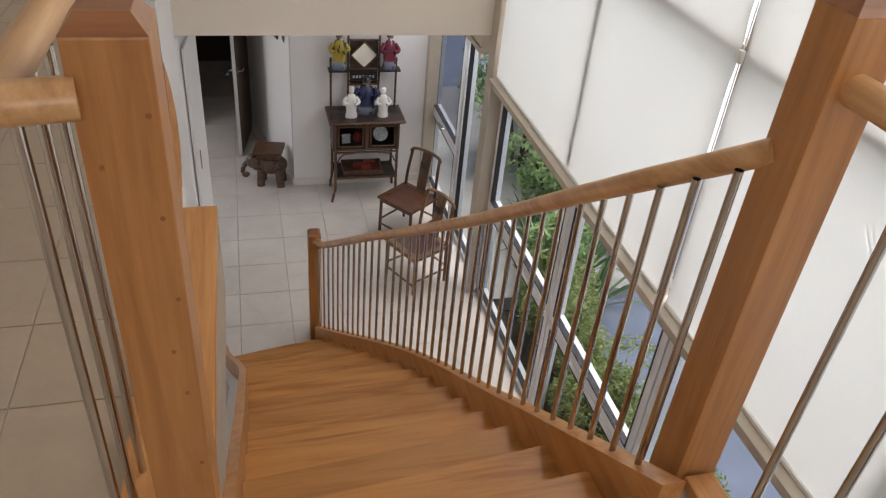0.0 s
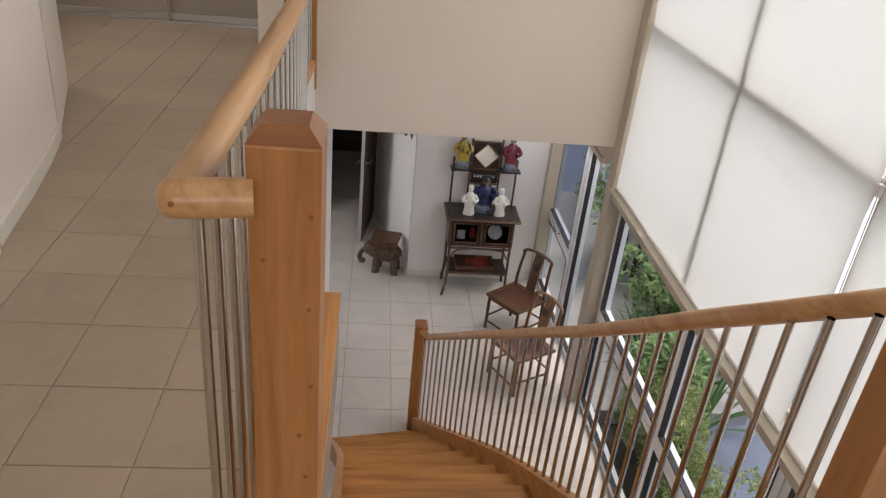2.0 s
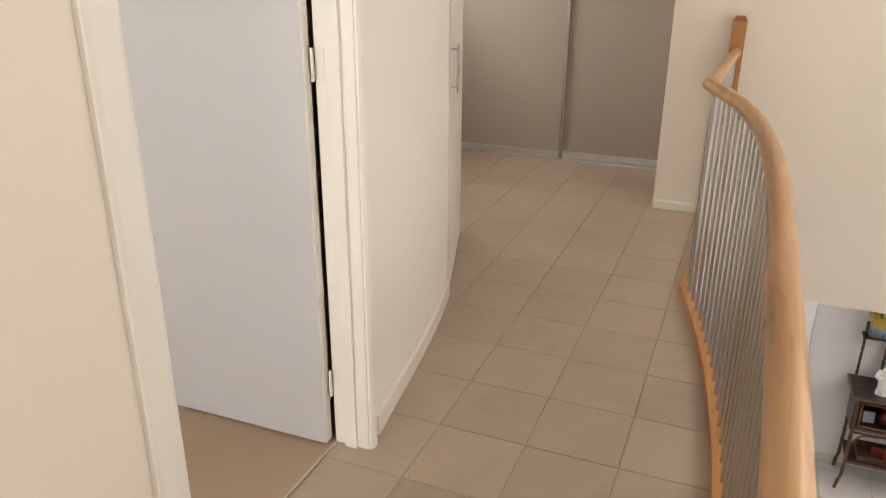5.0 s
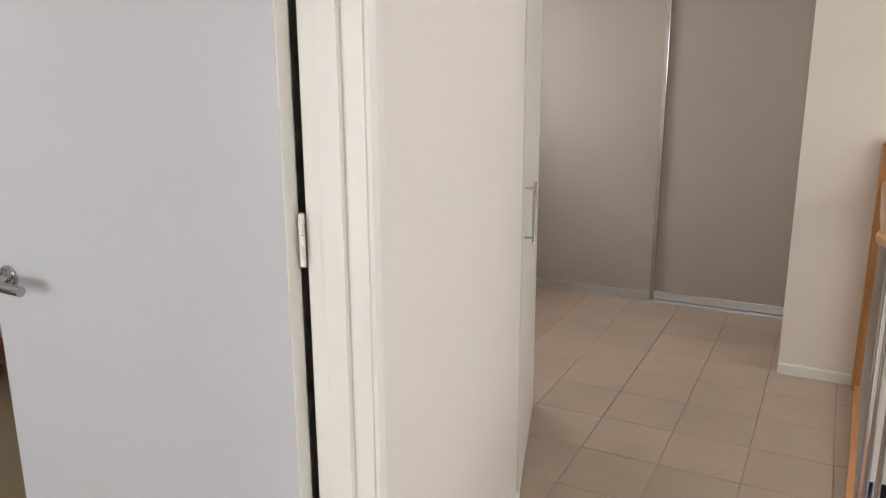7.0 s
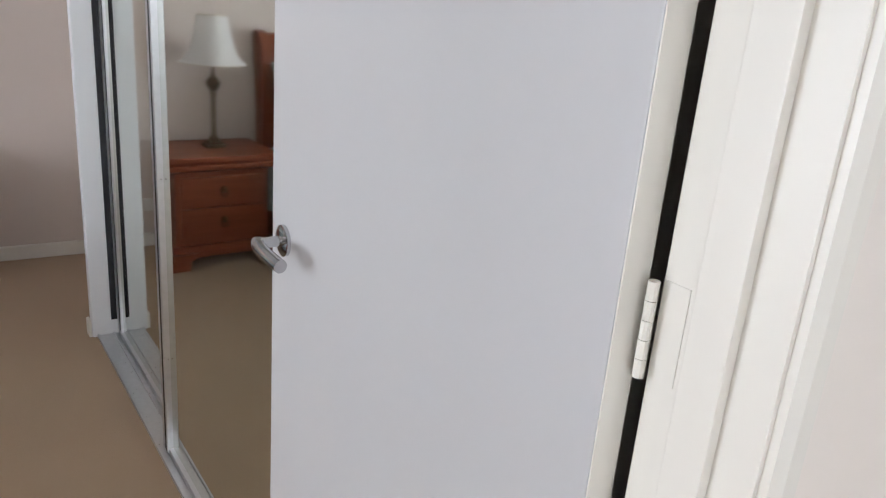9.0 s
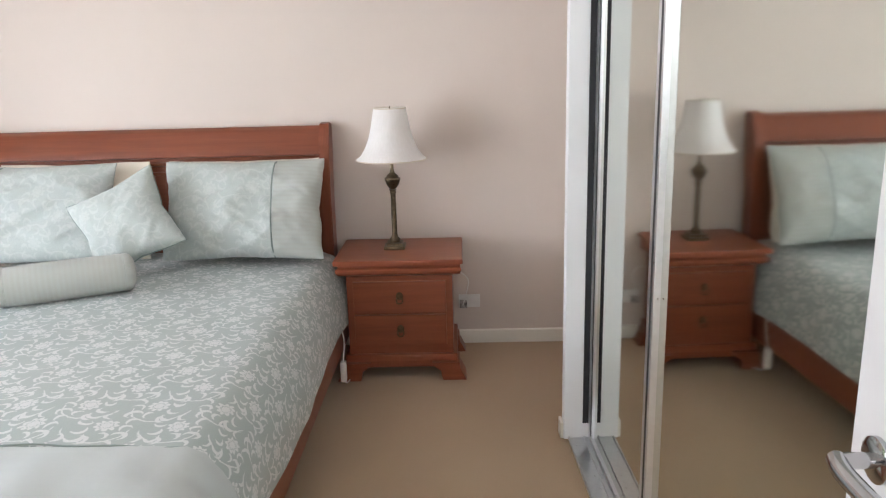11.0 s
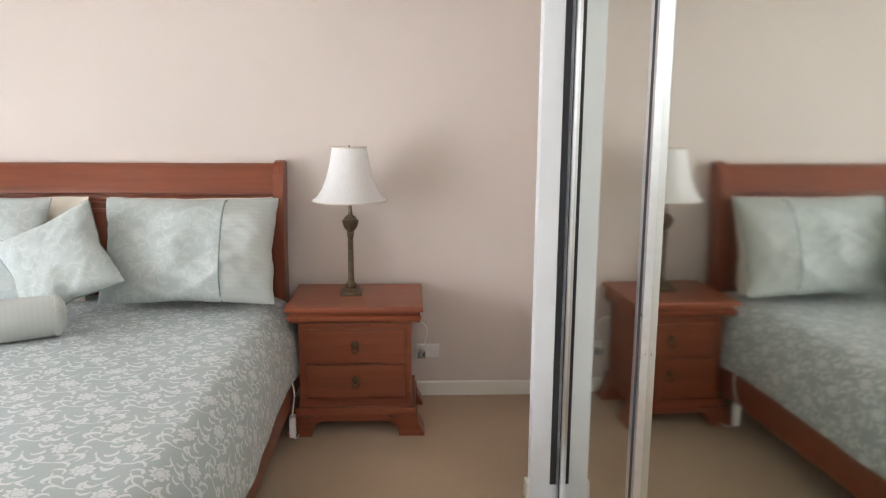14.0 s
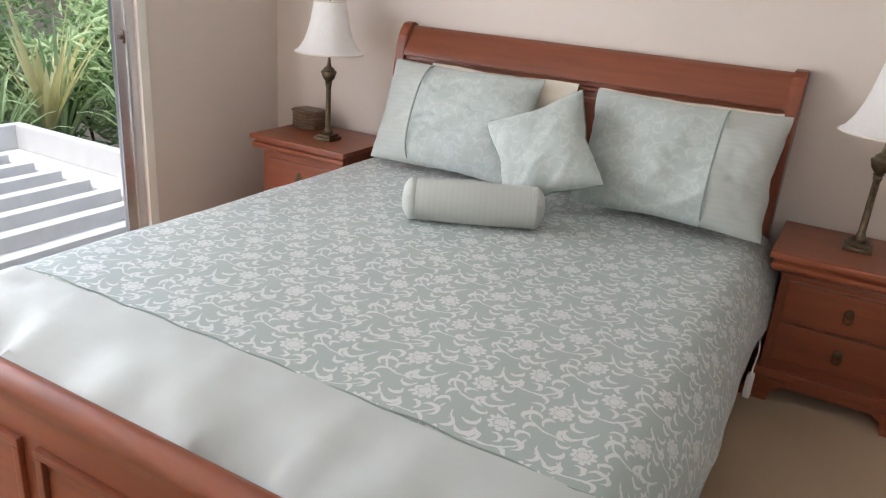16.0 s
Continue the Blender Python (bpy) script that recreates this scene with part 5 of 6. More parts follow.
def cover_grid(x0, x1, nx, fold, name_seed, y_lo=2.245, y_hi=4.315, drop=0.285):
    """A quilted sheet that lies over the mattress and hangs down both sides."""
    bm = bmesh.new()
    prof = []
    top_w = 0.965
    for i in range(61):
        s = -1 + 2 * i / 60
        a = abs(s)
        if a < 0.80:
            y, z = s / 0.80 * 0.90, 0.592 - 0.012 * (a / 0.8) ** 2
        else:
            t = (a - 0.80) / 0.20
            y = math.copysign(0.90 + 0.115 * math.sin(min(1.0, t * 1.4) * math.pi / 2) + 0.02 * t, s)
            z = 0.58 - drop * max(0.0, t - 0.12) ** 1.15 * 1.15 - 0.012 * min(1, t * 4)
        prof.append((BC + y + 0.005, z, a))
    rows = []
    for j in range(nx + 1):
        x = x0 + (x1 - x0) * j / nx
        row = []
        for y, z, a in prof:
            v = Vector((x, y, z))
            n1 = noise.noise(Vector((x * 3.1, y * 3.3, name_seed)))
            n2 = noise.noise(Vector((x * 9.0, y * 9.0, name_seed + 4)))
            v.z += 0.007 * n1 + 0.003 * n2
            if a > 0.86:
                w = (a - 0.86) / 0.14
                v.y += math.copysign(1, y - BC) * 0.010 * w * math.sin(x * 5.5 + 2.0 * n1)
                v.z -= (0.007 * n1 + 0.003 * n2) * w
            fold(v, (x - x0) / (x1 - x0), a)
            row.append(bm.verts.new(v))
        rows.append(row)
    for a, b in zip(rows, rows[1:]):
        for i in range(60):
            bm.faces.new((a[i], a[i + 1], b[i + 1], b[i]))
    bmesh.ops.recalc_face_normals(bm, faces=bm.faces)
    bmesh.ops.solidify(bm, geom=bm.faces[:], thickness=0.008)
    return bm


cover = thing("bedspread", "sage green damask bedspread with cream floral pattern on the bed", "bedspread")
SEAM = -1.255
part("damask_panel", cover_grid(-3.27, SEAM, 90, lambda v, t, a: None, 1.0), DAMASK, cover, "woven cream flowers on sage", True)


def foot_fold(v, t, a):
    """The plain foot band sinks and gathers against the footboard."""
    g = max(0.0, t - 0.45) / 0.55
    v.z -= 0.045 * g * g + 0.004 * math.sin(v.y * 38) * g
    v.z += (0.010 + 0.030 * g) * (noise.noise(Vector((v.y * 8.5, t * 1.3, 8.0)))) * min(1, t * 3)
    v.z += 0.008 * max(0.0, 1 - abs(t - 0.07) / 0.12) * noise.noise(Vector((v.y * 26.0, 0.0, 3.0)))
    v.z -= 0.060 * g * max(0.0, math.sin(v.y * 9.5 + 1.3 * math.sin(v.y * 5))) ** 4
    v.z -= 0.032 * g * max(0.0, math.sin(v.y * 17.0 + 2.0 * math.sin(v.y * 3.1) + 1.0)) ** 5
    v.z += 0.022 * math.exp(-((t - 0.16) / 0.11) ** 2) * (0.3 - abs(noise.noise(Vector((v.y * 14.0, t * 2.0, 5.0)))))
    if a > 0.82 and v.y > BC:
        w = (a - 0.82) / 0.18
        k = min(1.0, max(0.0, (v.x + 1.16) / 0.17))
        k = k * k * (3 - 2 * k)
        ripple = math.sin(v.x * 34 + 5 * w) * w
        v.y = max(v.y, v.y + (4.376 - v.y) * k * min(1.0, w * 3.0)) + (0.055 * math.sin(2.2 * w) + 0.010 * ripple) * k
        v.x += 0.035 * w * k
        v.z += (0.120 * w * w + 0.012 * ripple) * k


part("foot_band", cover_grid(SEAM, FX - 0.015, 40, foot_fold, 2.0), SATIN, cover, "plain sage satin band gathered at the foot", True)
seam_pts = [Vector((SEAM + 0.004 * math.sin(i * 0.9), BC - 0.90 + 1.8 * i / 60, 0.5945 - 0.012 * (abs(-1 + 2 * i / 60)) ** 2 + 0.007 * noise.noise(Vector((SEAM * 3.1, (BC - 0.9 + 1.8 * i / 60) * 3.3, 1.0))))) for i in range(61)]
part("seam", tube(seam_pts, 0.0026, 6), PIPING, cover, "dark sage piping")

# ---- pillows ----
def pillow_bm(w, h, t, flange=0.02, seed=0.0, n=40, pinch=0.0):
    """A stuffed cushion in the local y-z plane, thickness along x."""
    bm = bmesh.new()
    grids = []
    for side in (1, -1):
        g = []
        for j in range(n + 1):
            r = []
            for i in range(n + 1):
                u, v = -1 + 2 * i / n, -1 + 2 * j / n
                e = max(0.0, (1 - abs(u) ** 2.6)) ** 0.55 * max(0.0, (1 - abs(v) ** 2.6)) ** 0.55
                edge = 1 - pinch * (1 - abs(u * v)) * (max(abs(u), abs(v)) ** 3)
                wr = 0.030 * noise.noise(Vector((u * 2.4 + seed, v * 2.6, seed))) + 0.010 * (0.4 - abs(noise.noise(Vector((u * 4.5 + seed + v * 2, v * 3.5 - u, seed + 5))))) + 0.002 * noise.noise(Vector((u * 9 + seed, v * 8, seed)))
                wr += 0.026 * (0.22 - abs(noise.noise(Vector(((u + v) * 0.7 + seed, (v - u) * 3.0, seed + 9))))) + 0.009 * (0.2 - abs(noise.noise(Vector(((u - v) * 1.3, (v + u) * 6.5 + seed, seed + 13)))))
                edge *= 1 + 0.022 * noise.noise(Vector((u * 2.2, v * 2.2, seed + 2.0))) * max(abs(u), abs(v)) ** 4 + 0.012 * noise.noise(Vector((u * 6, v * 6, seed))) * max(abs(u), abs(v)) ** 8
                x = side * (t * 0.5 * e + 0.004) + wr * e * side * min(1.0, w / 0.75)
                r.append(bm.verts.new((x, u * w / 2 * edge, v * h / 2 * edge)))
            g.append(r)
        grids.append(g)
    for k, g in enumerate(grids):
        for a, b in zip(g, g[1:]):
            for i in range(n):
                f = (a[i], a[i + 1], b[i + 1], b[i])
                bm.faces.new(f if k == 0 else f[::-1])
    bmesh.ops.remove_doubles(bm, verts=bm.verts, dist=0.001)
    a, b = grids
    rim0 = [a[0][i] for i in range(n + 1)] + [a[j][n] for j in range(1, n + 1)] + [a[n][i] for i in range(n - 1, -1, -1)] + [a[j][0] for j in range(n - 1, 0, -1)]
    rim1 = [b[0][i] for i in range(n + 1)] + [b[j][n] for j in range(1, n + 1)] + [b[n][i] for i in range(n - 1, -1, -1)] + [b[j][0] for j in range(n - 1, 0, -1)]
    for i in range(len(rim0)):
        k = (i + 1) % len(rim0)
        if len({rim0[i], rim0[k], rim1[k], rim1[i]}) == 4:
            bm.faces.new((rim0[i], rim0[k], rim1[k], rim1[i]))
    bmesh.ops.recalc_face_normals(bm, faces=bm.faces)
    return bm


def big_pillow(cy, outer, seed, label):
    """A pillow with a pleated cuff at its outer end and a piped joint."""
    p = thing("pillow", label, "pillow", group="bed pillows")
    p.matrix_basis = pose(-3.08, cy, 0.845, 0, -24, 0)
    body = pillow_bm(0.77, 0.49, 0.19, seed=seed, n=60, pinch=0.05)
    cuff_at = outer * (0.37 - 0.21)
    cuff = body.copy()

    bmesh.ops.bisect_plane(body, geom=body.verts[:] + body.edges[:] + body.faces[:], plane_co=(0, cuff_at, 0), plane_no=(0, outer, 0), clear_outer=True)
    bmesh.ops.bisect_plane(cuff, geom=cuff.verts[:] + cuff.edges[:] + cuff.faces[:], plane_co=(0, cuff_at, 0), plane_no=(0, outer, 0), clear_inner=True)
    part("cover", body, PILLOW_FAB, p, "sage damask pillow cover", True)
    part("cuff", cuff, CUFF_RIB, p, "finely pleated sage cuff", True)
    pts = [Vector((0.119 * (1 - abs(v) ** 2.6) ** 0.55 * (1 - abs(cuff_at / 0.37) ** 2.6) ** 0.55 + 0.006, cuff_at, v * 0.235)) for v in [-1 + 0.1 * k for k in range(21)]]
    part("piping", tube(pts, 0.004, 6), PIPING, p, "dark sage piping")
    return p


big_pillow(3.835, 1, 1.3, "sage damask pillow with pleated cuff leaning on the headboard")
big_pillow(2.815, -1, 7.7, "sage damask pillow with pleated cuff and soft creases")
for cy, s in ((3.80, 3.0), (2.95, 5.0)):
    o = solid("under_pillow", pillow_bm(0.75, 0.49, 0.12, seed=s, pinch=0.04), SHEET, "cream cotton pillow tucked behind a sage one", "pillow", "", "under pillows", True)
    o.matrix_basis = pose(-3.215, cy, 0.825, 0, -14, 0)
cu = thing("scatter_cushion", "small square sage satin cushion set on its corner", "cushion")
cu.matrix_basis = pose(-2.865, 3.355, 0.832, 0, -30, 0) @ Matrix.Rotation(radians(29), 4, "X")
part("cover", pillow_bm(0.42, 0.42, 0.16, seed=9.0, pinch=0.16), PILLOW_FAB, cu, "", True)
rim = []
for k in range(81):
    q, f = divmod(k, 20)
    a = -1 + 2 * f / 20
    u, v = ((a, -1), (1, a), (-a, 1), (-1, -a))[q % 4]
    e = (1 - 0.16 * (1 - abs(u * v))) * (1 + 0.022 * noise.noise(Vector((u * 2.2, v * 2.2, 11.0))))
    rim.append(Vector((0, u * 0.21 * e, v * 0.21 * e)))
part("piping", tube(rim, 0.0042, 6), PIPING, cu, "dark sage corded piping")
bol = thing("bolster", "small round sage satin bolster lying on the bedspread", "bolster")
bol.matrix_basis = pose(-2.50, 3.243, 0.676, 0, 0, 27)
bm = bmesh.new()
rings = []
L_ = 0.54
prof = [(-0.5, 0.0), (-0.5, 0.022), (-0.492, 0.046), (-0.472, 0.066), (-0.445, 0.078), (-0.425, 0.080), (-0.41, 0.077), (-0.38, 0.080), (-0.2, 0.082), (0.0, 0.083)]
prof += [(-a, r) for a, r in prof[-2::-1]]
for s, r in prof:
    rings.append([bm.verts.new((r * math.cos(a) * (1 + 0.035 * math.sin(19 * a) * (abs(s) > 0.415)), s * L_, r * math.sin(a) * (1 + 0.035 * math.sin(19 * a) * (abs(s) > 0.415)))) for a in [2 * math.pi * i / 44 for i in range(44)]])
for a, b in zip(rings, rings[1:]):
    for i in range(44):
        bm.faces.new((a[i], a[(i + 1) % 44], b[(i + 1) % 44], b[i]))
bmesh.ops.remove_doubles(bm, verts=bm.verts, dist=1e-5)
bmesh.ops.recalc_face_normals(bm, faces=bm.faces)
part("cover", bm, SATIN_RIB, bol, "", True)
for s in (-1, 1):
    part("piping", tube([(0.0785 * math.cos(a), s * 0.41 * L_, 0.0785 * math.sin(a)) for a in [2 * math.pi * i / 32 for i in range(33)]], 0.0022, 6), SATIN_RIB, bol)


# ---- nightstands and lamps ----
def nightstand(cy, label):
    n = thing("nightstand", label, "nightstand", (-3.0, cy, 0.004), "nightstands")
    d = 0.42
    def ring(z0, z1, out, bev=0.006):
        return box((-d, -0.255 - out, z0), (out, 0.255 + out, z1), bev)
    part("top", ring(0.582, 0.606, 0.052, 0.007), CHERRY, n, "polished overhanging cherry top")
    cove = bmesh.new()
    sec = [(0.0, 0.52), (0.035, 0.535), (0.043, 0.548), (0.043, 0.562), (0.030, 0.570), (0.030, 0.5815), (-0.02, 0.5815), (-0.02, 0.52)]
    a = [cove.verts.new((x, -0.255 - max(0, x), z)) for x, z in sec]
    b = [cove.verts.new((x, 0.255 + max(0, x), z)) for x, z in sec]
    for i in range(len(sec)):
        k = (i + 1) % len(sec)
        cove.faces.new((a[i], b[i], b[k], a[k]))
    cove.faces.new(a)
    cove.faces.new(b[::-1])
    bmesh.ops.recalc_face_normals(cove, faces=cove.faces)
    part("frieze", cove, CHERRY, n)
    for s in (-1, 1):
        part("frieze_side", box((-d, s * 0.255 - 0.02 + s * 0.02, 0.52), (0.0, s * 0.255 + 0.02 + s * 0.02, 0.5815), 0.008), CHERRY, n)
    part("body", box((-d, -0.255, 0.12), (0.0, 0.255, 0.52), 0.004), CHERRY, n)
    for z0, z1 in ((0.335, 0.492), (0.170, 0.325)):
        # dark slab round the drawer puts the shade of its gap into colour
        part("drawer_gap", box((-0.001, -0.2245, z0 - 0.0025), (0.0015, 0.2245, z1 + 0.0025)), CAP_WOOD, n)
        dr = part("drawer", box((0.0, -0.222, z0), (0.014, 0.222, z1), 0.004), CHERRY, n)
        plate = bmesh.new()
        bmesh.ops.create_uvsphere(plate, u_segments=12, v_segments=8, radius=1.0, matrix=Matrix.LocRotScale((0.016, 0, (z0 + z1) / 2 + 0.008), None, (0.005, 0.017, 0.02)))
        add_tube(plate, smooth_line([(0.022, -0.014, (z0 + z1) / 2), (0.026, -0.012, (z0 + z1) / 2 - 0.024), (0.026, 0.012, (z0 + z1) / 2 - 0.024), (0.022, 0.014, (z0 + z1) / 2)], 4), 0.0035, 7)
        part("drop_pull", plate, PULL, dr, "antique brass drop pull", True)
    part("base_moulding", box((-d, -0.275, 0.085), (0.022, 0.275, 0.125), 0.012), CHERRY, n)
    for sy in (-1, 1):
        for x0, x1 in ((-0.09, 0.05), (-d, -d + 0.10)):
            f = bmesh.new()
            pts = [(0.315, 0.0), (0.300, 0.03), (0.285, 0.06), (0.282, 0.09), (0.15, 0.09), (0.165, 0.065), (0.19, 0.05), (0.20, 0.0)]
            aa = [f.verts.new((x0, sy * y, z)) for y, z in pts]
            bb = [f.verts.new((x1, sy * y, z)) for y, z in pts]
            for i in range(len(pts)):
                k = (i + 1) % len(pts)
                f.faces.new((aa[i], bb[i], bb[k], aa[k]))
            f.faces.new(aa)
            f.faces.new(bb[::-1])
            bmesh.ops.recalc_face_normals(f, faces=f.faces)
            part("bracket_foot", f, CHERRY, n)
    part("apron", box((-0.0, -0.20, 0.06), (0.022, 0.20, 0.09), 0.004), CHERRY, n)
    return n


nightstand(4.575, "cherry nightstand with two drawers and bracket feet beside the bed")
nightstand(1.985, "cherry nightstand with two drawers between bed and window wall")


def table_lamp(x, y, label):
    l = thing("table_lamp", label, "lamp", (x, y, 0.611), "bedside lamps")
    bm = bmesh.new()
    add_box(bm, (-0.052, -0.052, 0), (0.052, 0.052, 0.016), 0.004)
    add_box(bm, (-0.04, -0.04, 0.016), (0.04, 0.04, 0.03), 0.004)
    part("foot", bm, BRASS, l)
    part("column", lathe([(0, 0.03), (0.026, 0.03), (0.028, 0.045), (0.018, 0.055), (0.0135, 0.07), (0.0125, 0.27), (0.017, 0.28), (0.014, 0.288), (0.02, 0.296), (0, 0.296)], 20), BRASS, l, "aged brass column", True)
    part("urn", lathe([(0, 0.296), (0.014, 0.298), (0.03, 0.318), (0.039, 0.345), (0.039, 0.352), (0.03, 0.356), (0.027, 0.366), (0.012, 0.378), (0.008, 0.40), (0.006, 0.45), (0.0, 0.45)], 20), BRASS, l, "aged brass urn", True)
    bm = bmesh.new()
    rings = []
    n = 48
    for r, z in ((0.172, 0.445), (0.150, 0.462), (0.127, 0.497), (0.108, 0.545), (0.094, 0.60), (0.084, 0.655), (0.078, 0.69)):
        ring = []
        for i in range(n):
            a = 2 * math.pi * i / n
            k = 1 - 0.012 * abs(math.cos(4 * a)) ** 8 * -1.0
            ring.append(bm.verts.new((r * k * math.cos(a), r * k * math.sin(a), z)))
        rings.append(ring)
    for a, b in zip(rings, rings[1:]):
        for i in range(n):
            bm.faces.new((a[i], a[(i + 1) % n], b[(i + 1) % n], b[i]))
    sh = part("shade", bm, SHADE, l, "cream bell-shaped fabric shade", True)
    for r, z in ((0.172, 0.445), (0.078, 0.69)):
        part("shade_trim", tube([(r * math.cos(a), r * math.sin(a), z) for a in [2 * math.pi * i / 40 for i in range(41)]], 0.003, 6), SHEET, sh)
    fit = bmesh.new()
    for k in range(3):
        a = k * 2 * math.pi / 3
        add_tube(fit, [(0, 0, 0.67), (0.077 * math.cos(a), 0.077 * math.sin(a), 0.685)], 0.002, 6)
    add_tube(fit, [(0, 0, 0.44), (0, 0, 0.70)], 0.003, 6)
    part("shade_carrier", fit, BRASS, l)
    return l


table_lamp(-3.21, 4.545, "brass column table lamp with cream bell shade, unlit")
table_lamp(-3.14, 2.045, "brass column table lamp with cream bell shade near the window")
bk = bmesh.new()
for k in range(6):
    add_sweep(bk, [Vector((0.075 * math.cos(a), 0.10 * math.sin(a), 0.008 + k * 0.016)) for a in [2 * math.pi * i / 28 for i in range(29)]], circle(0.0085, 6))
add_box(bk, (-0.06, -0.08, 0.0), (0.06, 0.08, 0.02), 0.01)
add_box(bk, (-0.065, -0.085, 0.085), (0.065, 0.085, 0.10), 0.012)
solid("wicker_box", bk, BAMBOO, "small dark woven box on the far nightstand", "box").location = (-3.31, 1.79, 0.611)

# ---- power outlet, cords ----
out = thing("power_outlet", "white double power outlet on the wall beside the nightstand", "outlet", (HEAD_X, 4.915, 0.245))
part("plate", box((0, -0.058, -0.036), (0.009, 0.058, 0.036), 0.003), PLASTIC, out)
for y in (-0.03, 0.03):
    part("switch", box((0.009, y - 0.008, 0.012), (0.012, y + 0.008, 0.026), 0.002), PLASTIC, out)
plug = bmesh.new()
add_box(plug, (0.009, -0.052, -0.03), (0.045, -0.012, 0.006), 0.006)
part("plug", plug, plain("striped_plug", (0.30, 0.28, 0.26), 0.4, 0.0, 0.95, 70.0), out)
part("cord", tube(smooth_line([(0.045, -0.035, -0.01), (0.075, -0.02, 0.05), (0.05, -0.005, 0.13), (0.03, -0.05, 0.17), (0.02, -0.10, 0.17)], 6), 0.003, 6), PLASTIC, out)
ctl = thing("blanket_controller", "white electric blanket switch hanging on its cord beside the bed", "switch", (-2.84, 4.31, -0.03))
part("cord", tube(smooth_line([(-0.06, -0.02, 0.36), (-0.03, 0.005, 0.28), (0, 0.0, 0.18)], 5), 0.003, 6), PLASTIC, ctl)
part("body", box((-0.02, -0.014, 0.085), (0.02, 0.014, 0.185), 0.012), PLASTIC, ctl, "white plastic rocker body")
part("tail", tube(smooth_line([(0, 0, 0.09), (-0.05, 0.005, 0.055), (-0.16, 0.01, 0.042), (-0.3, 0.0, 0.042)], 5), 0.003, 6), PLASTIC, ctl)

# ---- mirrored wardrobe ----
wr = thing("mirrored_wardrobe", "sliding mirror wardrobe doors in white and satin aluminium frames", "wardrobe")
part("end_panel", box((-2.395, 5.277, 0.004), (-2.343, 5.95, 2.30), 0.004), GLOSS_WHITE, wr, "white painted end post")
# black strip draws the shadow between end post and first stile
part("gap_shade", box((-2.344, 5.352, 0.076), (-2.337, 5.375, 2.30)), SEAL, wr, "black strip for the shade in the gap beside the end post")
part("base_block", box((-2.409, 5.265, 0.004), (-2.35, 5.277, 0.075), 0.004), TRIM, wr)
def mirror_door(x0, x1, y, proud=0.018):
    d = part("mirror", box((x0 + 0.05, y, 0.03), (x1 - 0.05, y + 0.005, 2.26)), MIRROR, wr, "clear mirror panel")
    for xa, s in ((x0, 1), (x1, -1)):
        for o0, o1 in ((0.0, 0.020), (0.038, 0.054)):
            xs = sorted((xa + s * o0, xa + s * o1))
            part("stile", box((xs[0], y - proud, 0.018), (xs[1], y + 0.012, 2.28), 0.003), ALU, d)
        xs = sorted((xa + s * 0.020, xa + s * 0.038))
        part("seal_strip", box((xs[0], y - proud + 0.0008, 0.02), (xs[1], y + 0.010, 2.27)), SEAL, d)
    part("bottom_rail", box((x0 + 0.028, y - 0.014, 0.016), (x1 - 0.028, y + 0.01, 0.034), 0.003), ALU, d)
    part("top_rail", box((x0 + 0.028, y - 0.014, 2.25), (x1 - 0.028, y + 0.01, 2.28), 0.003), ALU, d)


mirror_door(-2.336, -1.36, 5.388, 0.010)
mirror_door(-1.40, -0.28, 5.333)
mirror_door(-0.32, 0.26, 5.388)
PIV = Matrix.Translation((-2.33, 5.333, 0))
wr.matrix_basis = PIV @ Matrix.Rotation(radians(2.0), 4, "Z") @ PIV.inverted()
part("floor_track", boxes([((-2.34, 5.295, 0.004), (0.26, 5.43, 0.012)), ((-2.34, 5.356, 0.012), (0.26, 5.362, 0.018)), ((-2.34, 5.295, 0.012), (0.26, 5.301, 0.018))]), ALU, wr)
part("carcass", boxes([((-2.285, 5.93, 0.0), (0.30, 5.95, 2.3)), ((0.27, 5.44, 0.0), (0.29, 5.93, 2.3))]), TRIM, wr)

# ---- bedroom window ----
bw = thing("window_3", "sliding bedroom window with grey aluminium frame over a pergola", "window")
tagged(bw, kind="structure")
Y0 = BEDWIN_Y - 0.12
part("reveal", boxes([((WX0 - 0.045, BEDWIN_Y - 0.001, 0.004), (WX0 + 0.006, BEDWIN_Y + 0.014, WZ1 + 0.05)), ((WX0 - 0.045, BEDWIN_Y - 0.001, WZ1), (WX1 + 0.05, BEDWIN_Y + 0.014, WZ1 + 0.05)), ((WX1, BEDWIN_Y - 0.001, 0.004), (WX1 + 0.05, BEDWIN_Y + 0.014, WZ1))], 0.003), TRIM, bw)
part("window_frame", boxes([((WX0, Y0, WZ0), (WX0 + 0.05, Y0 + 0.10, WZ1)), ((WX1 - 0.05, Y0, WZ0), (WX1, Y0 + 0.10, WZ1)), ((WX0 + 0.05, Y0, WZ0), (WX1 - 0.05, Y0 + 0.10, WZ0 + 0.04)), ((WX0 + 0.05, Y0, WZ1 - 0.04), (WX1 - 0.05, Y0 + 0.10, WZ1))], 0.003), ALU, bw)
